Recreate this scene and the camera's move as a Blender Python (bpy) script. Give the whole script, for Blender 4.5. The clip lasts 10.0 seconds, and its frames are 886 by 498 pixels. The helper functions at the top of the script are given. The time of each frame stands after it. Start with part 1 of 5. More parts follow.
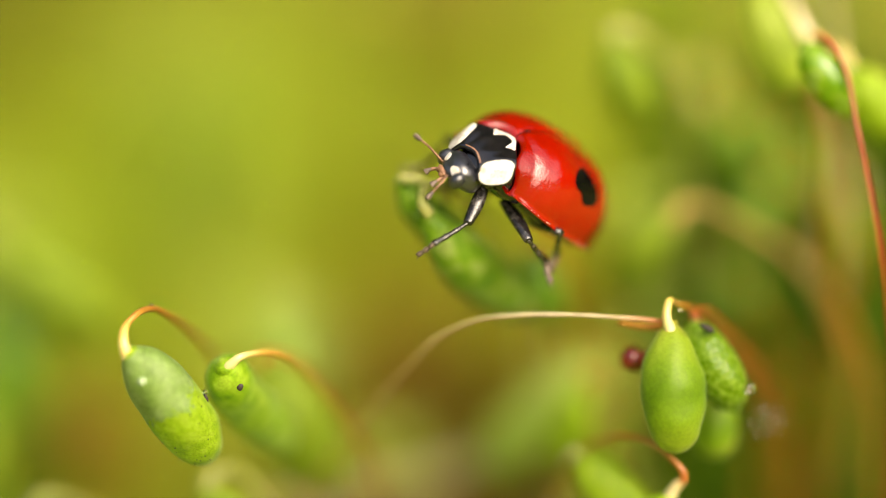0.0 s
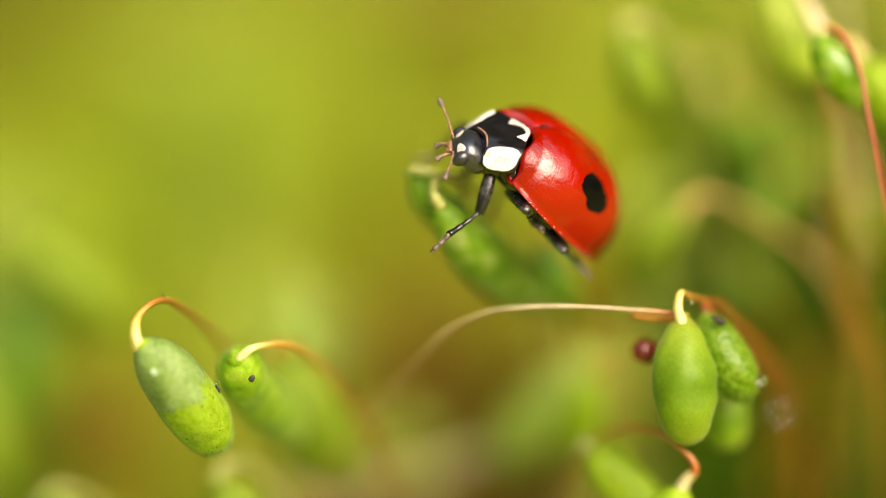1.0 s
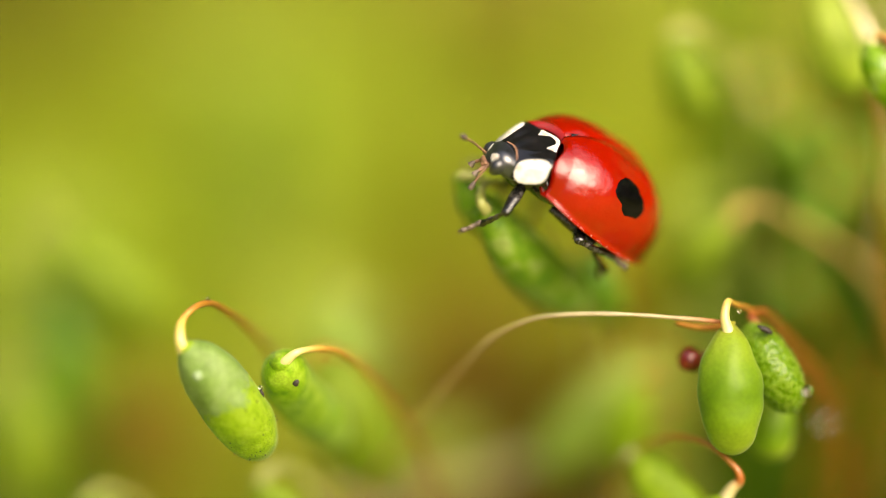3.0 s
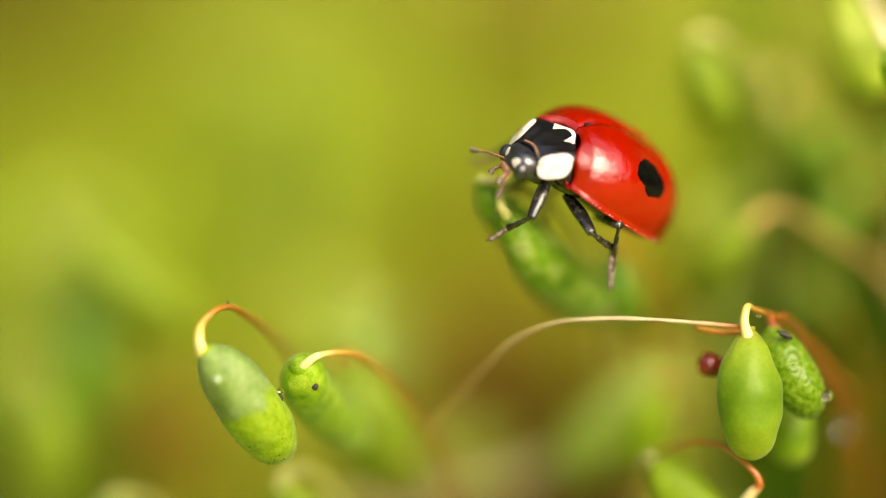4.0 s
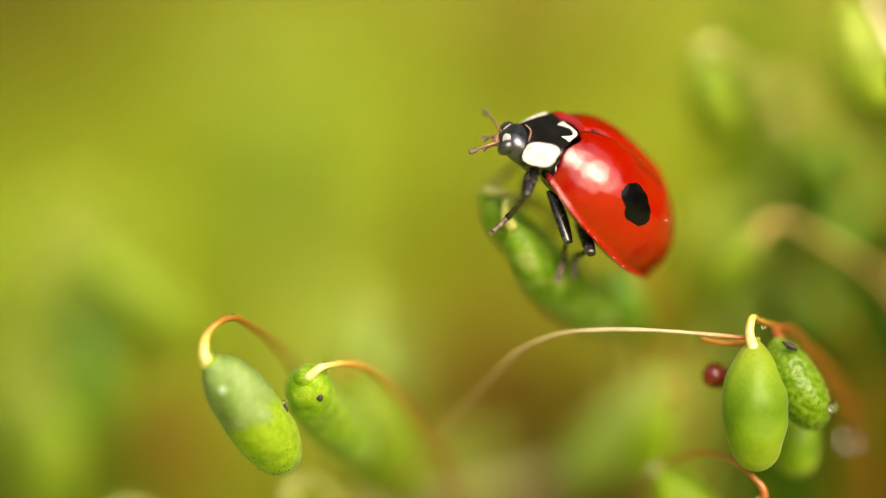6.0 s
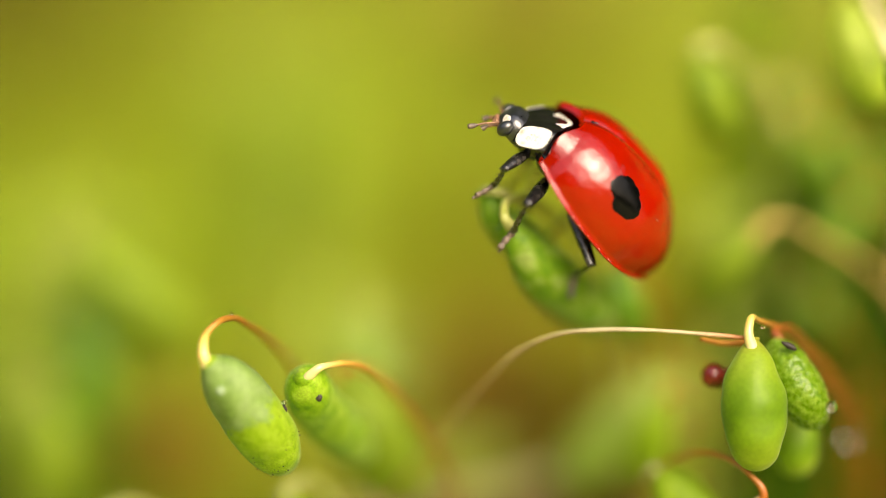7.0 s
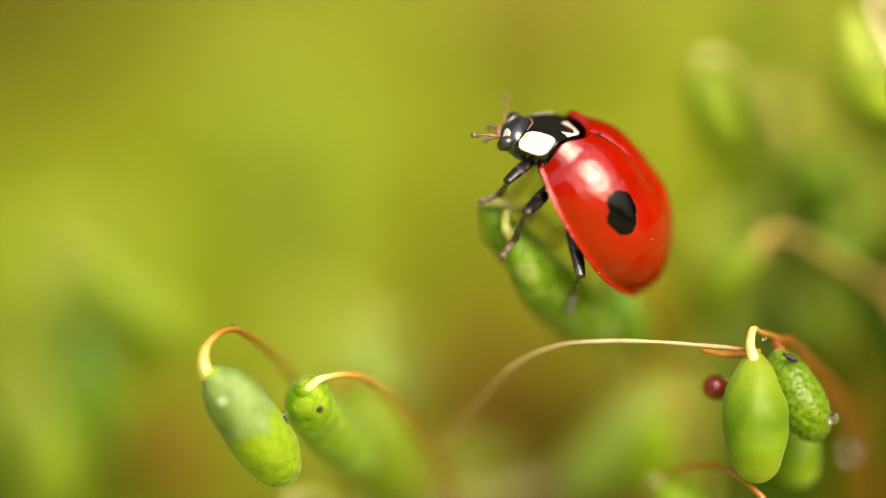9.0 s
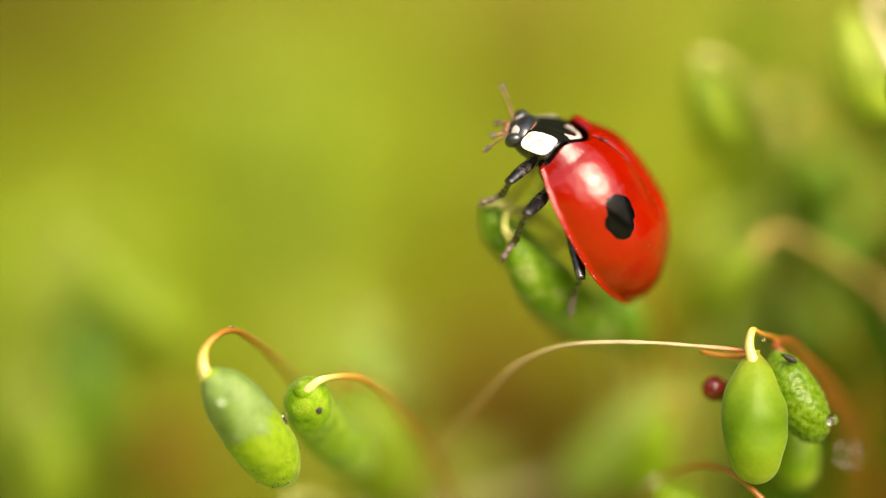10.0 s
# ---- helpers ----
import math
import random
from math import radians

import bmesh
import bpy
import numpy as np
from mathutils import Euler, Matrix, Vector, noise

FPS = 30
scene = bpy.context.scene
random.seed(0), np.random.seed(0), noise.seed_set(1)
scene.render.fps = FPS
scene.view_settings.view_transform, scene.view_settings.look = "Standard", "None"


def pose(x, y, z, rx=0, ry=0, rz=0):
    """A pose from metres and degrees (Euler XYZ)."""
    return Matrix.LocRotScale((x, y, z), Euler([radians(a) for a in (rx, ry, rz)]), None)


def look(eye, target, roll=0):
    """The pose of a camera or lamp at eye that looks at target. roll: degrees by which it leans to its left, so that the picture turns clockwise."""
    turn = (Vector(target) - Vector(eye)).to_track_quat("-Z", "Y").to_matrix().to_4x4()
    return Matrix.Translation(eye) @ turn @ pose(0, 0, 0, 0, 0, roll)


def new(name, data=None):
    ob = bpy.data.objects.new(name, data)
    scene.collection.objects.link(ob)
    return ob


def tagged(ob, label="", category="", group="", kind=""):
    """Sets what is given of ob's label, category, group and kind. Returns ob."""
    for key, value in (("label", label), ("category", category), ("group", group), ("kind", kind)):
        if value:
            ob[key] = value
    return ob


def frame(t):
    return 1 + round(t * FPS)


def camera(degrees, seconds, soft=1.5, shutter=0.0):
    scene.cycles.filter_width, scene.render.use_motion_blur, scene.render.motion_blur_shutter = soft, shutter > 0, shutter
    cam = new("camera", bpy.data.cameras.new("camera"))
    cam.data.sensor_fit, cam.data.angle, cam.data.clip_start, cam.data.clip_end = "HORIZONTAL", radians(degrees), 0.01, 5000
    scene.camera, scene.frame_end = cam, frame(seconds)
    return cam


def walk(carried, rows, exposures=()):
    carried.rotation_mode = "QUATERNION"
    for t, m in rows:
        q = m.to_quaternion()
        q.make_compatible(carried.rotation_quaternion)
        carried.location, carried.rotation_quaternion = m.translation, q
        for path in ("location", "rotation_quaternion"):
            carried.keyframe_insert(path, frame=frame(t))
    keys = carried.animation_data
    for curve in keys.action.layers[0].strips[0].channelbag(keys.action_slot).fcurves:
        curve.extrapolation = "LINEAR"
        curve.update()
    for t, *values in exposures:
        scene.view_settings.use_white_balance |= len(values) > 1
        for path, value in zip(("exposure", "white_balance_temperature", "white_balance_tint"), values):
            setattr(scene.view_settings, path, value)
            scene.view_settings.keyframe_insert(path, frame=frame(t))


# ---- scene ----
import itertools

# ------------------------------------------------------------------ camera
cam = camera(14, 10.0, soft=1.0)
cam.data.dof.use_dof = True
cam.data.dof.focus_distance = 0.08144
cam.data.dof.aperture_fstop = 11.5
walk(cam, [
    (0, pose(-0.000001, -0.080050, 0.040965, 77.63, 0.52, -1.44)),
    (0.5, pose(-0.000002, -0.080055, 0.040966, 77.54, 0.50, -1.35)),
    (1, pose(-0.000000, -0.080091, 0.040961, 77.51, 0.48, -1.24)),
    (1.5, pose(-0.000002, -0.080089, 0.040958, 77.54, 0.46, -1.05)),
    (2, pose(-0.000001, -0.080012, 0.040947, 77.58, 0.35, -0.84)),
    (2.5, pose(-0.000000, -0.079841, 0.040934, 77.58, 0.17, -0.62)),
    (4, pose(-0.000001, -0.079801, 0.040932, 77.65, -0.04, -0.06)),
    (4.5, pose(-0.000000, -0.079765, 0.040934, 77.72, 0.01, -0.01)),
    (5, pose(0.000000, -0.079759, 0.040954, 77.77, 0.02, 0.00)),
    (5.5, pose(0.000003, -0.079755, 0.040933, 77.82, -0.04, 0.03)),
    (7, pose(0.000001, -0.079756, 0.040914, 77.83, -0.01, -0.00)),
    (7.5, pose(-0.000002, -0.079687, 0.040922, 77.85, -0.01, 0.03)),
    (8, pose(-0.000005, -0.079682, 0.040934, 77.92, 0.00, 0.05)),
    (8.5, pose(-0.000003, -0.079687, 0.040932, 77.98, -0.02, 0.03)),
    (9, pose(-0.000000, -0.079636, 0.040928, 77.98, -0.07, 0.03)),
    (9.5, pose(-0.000000, -0.079640, 0.040926, 77.98, -0.09, 0.02)),
    (10, pose(-0.000003, -0.079642, 0.040928, 78.00, -0.05, 0.01))],
     exposures=[(0, 0.54, 7200, 10), (10, 0.54, 7200, 10)])

# ------------------------------------------------------------------ light
SUN_WAY = Vector((0.38, -0.66, 0.65)).normalized()
world = bpy.data.worlds.new("sky")
scene.world = world
world.use_nodes = True
wn = world.node_tree.nodes
sky = wn.new("ShaderNodeTexSky")
sky.sky_type = "NISHITA"
sky.sun_disc = False
sky.sun_elevation = math.asin(SUN_WAY.z)
sky.sun_rotation = math.atan2(SUN_WAY.x, SUN_WAY.y)
sky.air_density, sky.dust_density, sky.ozone_density = 1.0, 8.0, 1.0
wn["Background"].inputs[1].default_value = 0.20
world.node_tree.links.new(sky.outputs[0], wn["Background"].inputs[0])
sun = new("sun", bpy.data.lights.new("sun", "SUN"))
sun.data.energy, sun.data.angle, sun.data.color = 1.9, radians(50), (1.0, 0.94, 0.83)
sun.matrix_world = look(SUN_WAY, (0, 0, 0))

# ------------------------------------------------------------------ materials
MM = 0.001


def material(name, colors, size=0.3, rough=0.5, bump=0.0, bump_size=0.1, metal=0.0, spec=0.5, sss=0.0, radius=(0.3, 0.4, 0.1), coat=0.0,
             trans=0.0, island=0.0, fine=0.0, rough_var=0.08, tone=None, wavy=0.0, coat_ior=1.5, fuzz=0.0):
    """Noise-mottled surface. size and bump_size in millimetres; colors: dark to light; tone: ramp along the mesh's own pigment value."""
    m = bpy.data.materials.new(name)
    m.use_nodes = True
    nt = m.node_tree
    n, link = nt.nodes, nt.links.new
    b = n["Principled BSDF"]
    co = n.new("ShaderNodeTexCoord")
    tex = n.new("ShaderNodeTexNoise")
    tex.inputs["Scale"].default_value = 1000.0 / size
    tex.inputs["Detail"].default_value = 5.0
    link(co.outputs["Object"], tex.inputs["Vector"])
    ramp = n.new("ShaderNodeValToRGB")
    ramp.color_ramp.elements[0].position, ramp.color_ramp.elements[1].position = 0.32, 0.68
    for i, c in enumerate(colors):
        e = ramp.color_ramp.elements[i] if i < 2 else ramp.color_ramp.elements.new(0.5)
        e.color = (*c, 1)
    if len(colors) == 3:
        ramp.color_ramp.elements[0].color, ramp.color_ramp.elements[1].color, ramp.color_ramp.elements[2].color = [(*c, 1) for c in colors]
    link(tex.outputs["Fac"], ramp.inputs["Fac"])
    col = ramp.outputs["Color"]
    if tone:
        at = n.new("ShaderNodeAttribute")
        at.attribute_name = "tone"
        tr = n.new("ShaderNodeValToRGB")
        while len(tr.color_ramp.elements) < len(tone):
            tr.color_ramp.elements.new(0.5)
        for e, (p, c) in zip(tr.color_ramp.elements, tone):
            e.position, e.color = p, (*c, 1)
        link(at.outputs["Fac"], tr.inputs["Fac"])
        mx = n.new("ShaderNodeMix")
        mx.data_type, mx.blend_type = "RGBA", "MULTIPLY"
        mx.inputs[0].default_value = 1.0
        link(tr.outputs["Color"], mx.inputs[6])
        link(col, mx.inputs[7])
        col = mx.outputs[2]
    if fine:
        t2 = n.new("ShaderNodeTexNoise")
        t2.inputs["Scale"].default_value = 1000.0 / (size * 0.16)
        t2.inputs["Detail"].default_value = 3.0
        link(co.outputs["Object"], t2.inputs["Vector"])
        mp = n.new("ShaderNodeMapRange")
        mp.inputs["From Min"].default_value, mp.inputs["From Max"].default_value = 0.3, 0.7
        mp.inputs["To Min"].default_value, mp.inputs["To Max"].default_value = 1.0 - fine, 1.0 + fine
        link(t2.outputs["Fac"], mp.inputs["Value"])
        mx = n.new("ShaderNodeVectorMath")
        mx.operation = "MULTIPLY"
        link(col, mx.inputs[0])
        link(mp.outputs["Result"], mx.inputs[1])
        col = mx.outputs[0]
    if island:
        geo = n.new("ShaderNodeNewGeometry")
        hs = n.new("ShaderNodeHueSaturation")
        mp = n.new("ShaderNodeMapRange")
        mp.inputs["To Min"].default_value, mp.inputs["To Max"].default_value = 1.0 - island, 1.0 + island
        link(geo.outputs["Random Per Island"], mp.inputs["Value"])
        link(mp.outputs["Result"], hs.inputs["Value"])
        link(col, hs.inputs["Color"])
        col = hs.outputs["Color"]
    link(col, b.inputs["Base Color"])
    rr = n.new("ShaderNodeMapRange")
    rr.inputs["To Min"].default_value, rr.inputs["To Max"].default_value = max(0.02, rough - rough_var), min(1, rough + rough_var)
    link(tex.outputs["Fac"], rr.inputs["Value"])
    link(rr.outputs["Result"], b.inputs["Roughness"])
    b.inputs["Metallic"].default_value = metal
    b.inputs["Specular IOR Level"].default_value = spec
    b.inputs["Coat Weight"].default_value = coat
    b.inputs["Coat Roughness"].default_value = 0.05
    b.inputs["Coat IOR"].default_value = coat_ior
    b.inputs["Transmission Weight"].default_value = trans
    b.inputs["Sheen Weight"].default_value = fuzz
    b.inputs["Sheen Roughness"].default_value = 0.35
    b.inputs["Sheen Tint"].default_value = (0.9, 1.0, 0.7, 1)
    if sss:
        b.inputs["Subsurface Weight"].default_value = sss
        b.inputs["Subsurface Radius"].default_value = radius
        b.inputs["Subsurface Scale"].default_value = MM
    if bump:
        tb = n.new("ShaderNodeTexNoise")
        tb.inputs["Scale"].default_value = 1000.0 / bump_size
        tb.inputs["Detail"].default_value = 2.0
        link(co.outputs["Object"], tb.inputs["Vector"])
        bp = n.new("ShaderNodeBump")
        bp.inputs["Strength"].default_value = bump
        bp.inputs["Distance"].default_value = bump_size * MM * 0.25
        link(tb.outputs["Fac"], bp.inputs["Height"])
        link(bp.outputs["Normal"], b.inputs["Normal"])
        if wavy:
            tw = n.new("ShaderNodeTexNoise")
            tw.inputs["Scale"].default_value = 1000.0 / wavy
            tw.inputs["Detail"].default_value = 1.0
            link(co.outputs["Object"], tw.inputs["Vector"])
            bw = n.new("ShaderNodeBump")
            bw.inputs["Strength"].default_value = 0.9
            bw.inputs["Distance"].default_value = wavy * MM * 0.09
            link(tw.outputs["Fac"], bw.inputs["Height"])
            link(bw.outputs["Normal"], bp.inputs["Normal"])
            link(bp.outputs["Normal"], b.inputs["Coat Normal"])
    return m


def thin(m, share):
    """Let light pass through a thin wall of this material."""
    nt = m.node_tree
    b = nt.nodes["Principled BSDF"]
    out = nt.nodes["Material Output"]
    tl = nt.nodes.new("ShaderNodeBsdfTranslucent")
    mix = nt.nodes.new("ShaderNodeMixShader")
    mix.inputs[0].default_value = share
    nt.links.new(b.inputs["Base Color"].links[0].from_socket, tl.inputs["Color"])
    nt.links.new(b.outputs[0], mix.inputs[1])
    nt.links.new(tl.outputs[0], mix.inputs[2])
    nt.links.new(mix.outputs[0], out.inputs["Surface"])
    return m


def leaf_material(name, colors, size=3.0):
    """Thin green tissue: light passes through it."""
    return thin(material(name, colors, size=size, rough=0.6, island=0.3, fine=0.15, spec=0.15), 0.4)


red = material("elytra_red", [(0.19, 0.003, 0.0005), (0.27, 0.006, 0.001)], size=1.2, rough=0.30, bump=0.45, bump_size=0.06, coat=1.0, spec=0.0, wavy=0.4, coat_ior=1.62)
black = material("cuticle_black", [(0.004, 0.004, 0.005), (0.010, 0.009, 0.010)], size=0.2, rough=0.14, bump=0.2, bump_size=0.05, coat=0.8, spec=0.1, coat_ior=1.75)
head_black = material("head_black", [(0.007, 0.008, 0.011), (0.026, 0.028, 0.036)], size=0.15, rough=0.30, bump=0.7, bump_size=0.06, spec=0.7, coat=0.7, coat_ior=1.8)
eye_black = material("eye_black", [(0.010, 0.011, 0.014), (0.022, 0.024, 0.030)], size=0.05, rough=0.30, bump=0.25, bump_size=0.02, spec=0.9, coat=0.3, coat_ior=1.6)
spot_black = material("spot_black", [(0.001, 0.001, 0.001), (0.004, 0.004, 0.004)], size=0.2, rough=0.40, bump=1.0, bump_size=0.07, coat=0.40, spec=0.0, coat_ior=1.45)
leg_black = material("leg_black", [(0.005, 0.005, 0.005), (0.010, 0.009, 0.009), (0.055, 0.048, 0.042)], size=0.18, rough=0.26, bump=0.9, bump_size=0.05, coat=0.7)
cream = material("cream_patch", [(0.44, 0.37, 0.28), (0.66, 0.63, 0.56), (0.72, 0.70, 0.64)], size=0.14, rough=0.4, bump=0.6, bump_size=0.05, coat=0.1, sss=0.1)
amber = material("amber_cuticle", [(0.12, 0.055, 0.03), (0.30, 0.16, 0.09)], size=0.08, rough=0.4, bump=0.3, bump_size=0.03)
tarsus_brown = material("tarsus_brown", [(0.06, 0.045, 0.035), (0.18, 0.13, 0.10)], size=0.08, rough=0.5, bump=0.4, bump_size=0.03)
green_cap = material("capsule_green", [(0.82, 0.86, 0.74), (1.0, 1.0, 0.95), (1.16, 1.10, 1.4)], fuzz=0.35, size=0.55, rough=0.45, spec=0.35, bump=0.4, bump_size=0.12, fine=0.08,
                     tone=[(0.0, (0.390, 0.368, 0.048)), (0.14, (0.328, 0.464, 0.032)), (0.36, (0.218, 0.368, 0.018)), (0.55, (0.156, 0.296, 0.011)), (0.74, (0.226, 0.376, 0.016)), (1.0, (0.406, 0.528, 0.040))])
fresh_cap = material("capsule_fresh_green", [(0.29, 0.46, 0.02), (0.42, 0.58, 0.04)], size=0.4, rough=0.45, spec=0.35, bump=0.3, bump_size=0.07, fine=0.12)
mouth_cap = material("capsule_bright_green", [(0.16, 0.34, 0.012), (0.30, 0.50, 0.02), (0.46, 0.64, 0.06)], fuzz=0.35, size=0.35, rough=0.36, spec=0.4, bump=0.6, bump_size=0.12, fine=0.16)
soft_cap = material("capsule_soft_lime", [(0.20, 0.31, 0.020), (0.31, 0.43, 0.033)], size=0.9, rough=0.5, spec=0.3, bump=0.3, bump_size=0.1, fine=0.16)
pale_cap = material("capsule_pale_green", [(0.34, 0.48, 0.07), (0.46, 0.60, 0.14)], size=0.9, rough=0.5, spec=0.35, bump=0.2, bump_size=0.07, fine=0.22)
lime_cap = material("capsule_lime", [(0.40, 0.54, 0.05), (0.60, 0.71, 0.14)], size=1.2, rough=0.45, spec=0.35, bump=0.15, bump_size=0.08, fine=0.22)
deep_cap = material("capsule_deep_green", [(0.12, 0.28, 0.015), (0.26, 0.46, 0.05)], size=0.8, rough=0.34, bump=0.3, bump_size=0.08, fine=0.22)
dewy_cap = material("capsule_dewy_green", [(0.15, 0.34, 0.010), (0.27, 0.47, 0.02), (0.52, 0.66, 0.22)], size=0.6, rough=0.22, spec=0.7, bump=0.6, bump_size=0.3, fine=0.2, coat=0.5)
pale_stem = material("pale_stem", [(0.58, 0.46, 0.24), (0.78, 0.68, 0.46)], size=0.6, rough=0.5, bump=0.3, bump_size=0.08)
perch_stem = material("perch_stem", [(0.28, 0.31, 0.06), (0.42, 0.42, 0.14)], size=0.4, rough=0.4, bump=0.3, bump_size=0.06)
perch_cap = material("capsule_perch_green", [(0.14, 0.33, 0.012), (0.27, 0.48, 0.024), (0.46, 0.60, 0.14)], fuzz=0.35, size=0.45, rough=0.52, bump=0.7, bump_size=0.25, fine=0.22)
rough_cap = material("capsule_rough_green", [(0.11, 0.24, 0.006), (0.17, 0.31, 0.010), (0.27, 0.42, 0.04)], fuzz=0.35, size=0.12, rough=0.28, bump=1.0, bump_size=0.12, fine=0.15)
film_cap = material("capsule_wet_film", [(0.20, 0.33, 0.06), (0.27, 0.41, 0.10), (0.36, 0.50, 0.18)], fuzz=0.35, size=0.45, rough=0.42, spec=0.4, bump=0.5, bump_size=0.10, fine=0.22)
lower_cap = material("capsule_speckled_green", [(0.25, 0.42, 0.015), (0.33, 0.51, 0.02), (0.41, 0.58, 0.05)], fuzz=0.35, size=0.22, rough=0.42, spec=0.35, bump=0.5, bump_size=0.09, fine=0.22)
seta_mat = material("seta", [(0.75, 0.75, 0.75), (1.0, 1.0, 1.0)], size=0.4, rough=0.35, bump=0.3, bump_size=0.05, sss=0.3, radius=(0.2, 0.1, 0.03), coat=0.3,
                    tone=[(0.0, (0.76, 0.68, 0.30)), (0.06, (0.70, 0.56, 0.14)), (0.10, (0.48, 0.27, 0.05)), (0.17, (0.33, 0.15, 0.02)), (0.40, (0.25, 0.105, 0.015)), (1.0, (0.19, 0.08, 0.014))])
neck_seta = material("neck_seta", [(0.8, 0.8, 0.8), (1.0, 1.0, 1.0)], size=0.4, rough=0.35, bump=0.3, bump_size=0.05, coat=0.3,
                     tone=[(0.0, (0.80, 0.76, 0.44)), (0.09, (0.72, 0.62, 0.22)), (0.15, (0.50, 0.28, 0.05)), (0.24, (0.33, 0.15, 0.02)), (1.0, (0.19, 0.08, 0.014))])
straw_mat = material("straw", [(0.75, 0.75, 0.75), (1.0, 1.0, 1.0)], size=0.5, rough=0.5, bump=0.4, bump_size=0.06,
                     tone=[(0.0, (0.40, 0.13, 0.03)), (0.09, (0.34, 0.25, 0.12)), (0.16, (0.42, 0.35, 0.20)), (0.35, (0.46, 0.39, 0.22)), (0.5, (0.40, 0.31, 0.13)), (0.9, (0.40, 0.22, 0.08))])
arch_seta = material("arch_seta", [(0.8, 0.8, 0.8), (1.0, 1.0, 1.0)], size=0.4, rough=0.4, bump=0.3, bump_size=0.05, coat=0.2,
                     tone=[(0.0, (0.70, 0.62, 0.36)), (0.045, (0.66, 0.54, 0.26)), (0.062, (0.32, 0.09, 0.015)), (0.16, (0.40, 0.17, 0.02)), (1.0, (0.26, 0.09, 0.015))])
tall_seta = material("tall_seta", [(0.8, 0.8, 0.8), (1.0, 1.0, 1.0)], size=0.4, rough=0.38, bump=0.3, bump_size=0.05, coat=0.2,
                     tone=[(0.0, (0.50, 0.52, 0.20)), (0.03, (0.50, 0.34, 0.10)), (0.07, (0.36, 0.09, 0.015)), (0.25, (0.31, 0.042, 0.010)), (1.0, (0.26, 0.032, 0.008))])
tan_stem = material("tan_stem", [(0.46, 0.30, 0.07), (0.62, 0.43, 0.12)], size=0.6, rough=0.5, bump=0.3, bump_size=0.08)
stem_mat = material("red_stem", [(0.24, 0.085, 0.008), (0.38, 0.17, 0.018)], size=0.8, rough=0.5, bump=0.3, bump_size=0.06, spec=0.2)
red_seta = material("red_seta", [(0.17, 0.04, 0.008), (0.27, 0.075, 0.012)], size=0.6, rough=0.35, bump=0.3, bump_size=0.05, coat=0.3)
blade_mat = material("dry_blade", [(0.38, 0.33, 0.14), (0.54, 0.48, 0.24)], size=1.5, rough=0.6, bump=0.3, bump_size=0.1, fine=0.1)
red_bead = material("red_bead", [(0.09, 0.006, 0.005), (0.18, 0.016, 0.010)], size=0.3, rough=0.2, coat=0.8, sss=0.2)
soil_dark = material("dark_debris", [(0.012, 0.009, 0.008), (0.03, 0.022, 0.016)], size=0.1, rough=0.6)
water = bpy.data.materials.new("water_drop")
water.use_nodes = True
wb = water.node_tree.nodes["Principled BSDF"]
wb.inputs["Base Color"].default_value = (0.97, 0.98, 1.0, 1)
wb.inputs["Transmission Weight"].default_value, wb.inputs["IOR"].default_value, wb.inputs["Roughness"].default_value = 1.0, 1.33, 0.02
for tissue in (mouth_cap, soft_cap, green_cap, fresh_cap, pale_cap, lime_cap, film_cap, lower_cap, rough_cap, perch_cap, deep_cap, dewy_cap):
    thin(tissue, 0.5)
# opaque pale green, the bright sky's reflection put into the drop's colour
skylit_bead = material("skylit_dew", [(0.34, 0.47, 0.27), (0.45, 0.57, 0.38)], size=0.08, rough=0.25, coat=0.6)
moss_green = leaf_material("moss_leaf", [(0.283, 0.305, 0.015), (0.485, 0.52, 0.030)])
moss_bright = leaf_material("moss_leaf_bright", [(0.34, 0.44, 0.03), (0.50, 0.64, 0.055)])
moss_dull = leaf_material("moss_leaf_dull", [(0.12, 0.10, 0.010), (0.22, 0.19, 0.018)])
moss_mid = leaf_material("moss_leaf_mid", [(0.10, 0.19, 0.010), (0.22, 0.34, 0.016)])
moss_dark = leaf_material("moss_leaf_dark", [(0.045, 0.105, 0.006), (0.125, 0.235, 0.011)])
moss_brown = leaf_material("moss_leaf_brown", [(0.19, 0.13, 0.014), (0.34, 0.24, 0.03)])
moss_fresh = leaf_material("moss_leaf_fresh", [(0.40, 0.53, 0.06), (0.60, 0.72, 0.15)])
moss_olive = leaf_material("moss_leaf_olive", [(0.32, 0.29, 0.03), (0.50, 0.45, 0.07)])
moss_rust = leaf_material("moss_leaf_rust", [(0.26, 0.15, 0.02), (0.44, 0.27, 0.05)])
# for the unseen ring that holds back sky light
sky_screen_mat = material("woods", [(0.02, 0.035, 0.008), (0.05, 0.08, 0.012), (0.09, 0.13, 0.02)], size=600.0, rough=0.9, fine=0.4, spec=0.1)
ground_mat = material("moss_ground", [(0.14, 0.128, 0.016), (0.185, 0.195, 0.020), (0.235, 0.29, 0.028)], size=70.0, rough=0.9, spec=0.1, bump=0.6, bump_size=2.0, fine=0.25)


# ------------------------------------------------------------------ helpers
def part(name, bm, mat, parent=None, label="", smooth=True):
    me = bpy.data.meshes.new(name)
    bmesh.ops.recalc_face_normals(bm, faces=bm.faces)
    bm.to_mesh(me)
    bm.free()
    me.materials.append(mat)
    if smooth:
        me.polygons.foreach_set("use_smooth", [True] * len(me.polygons))
    ob = new(name, me)
    if parent:
        ob.parent = parent
    if label:
        ob["label"] = label
    return ob


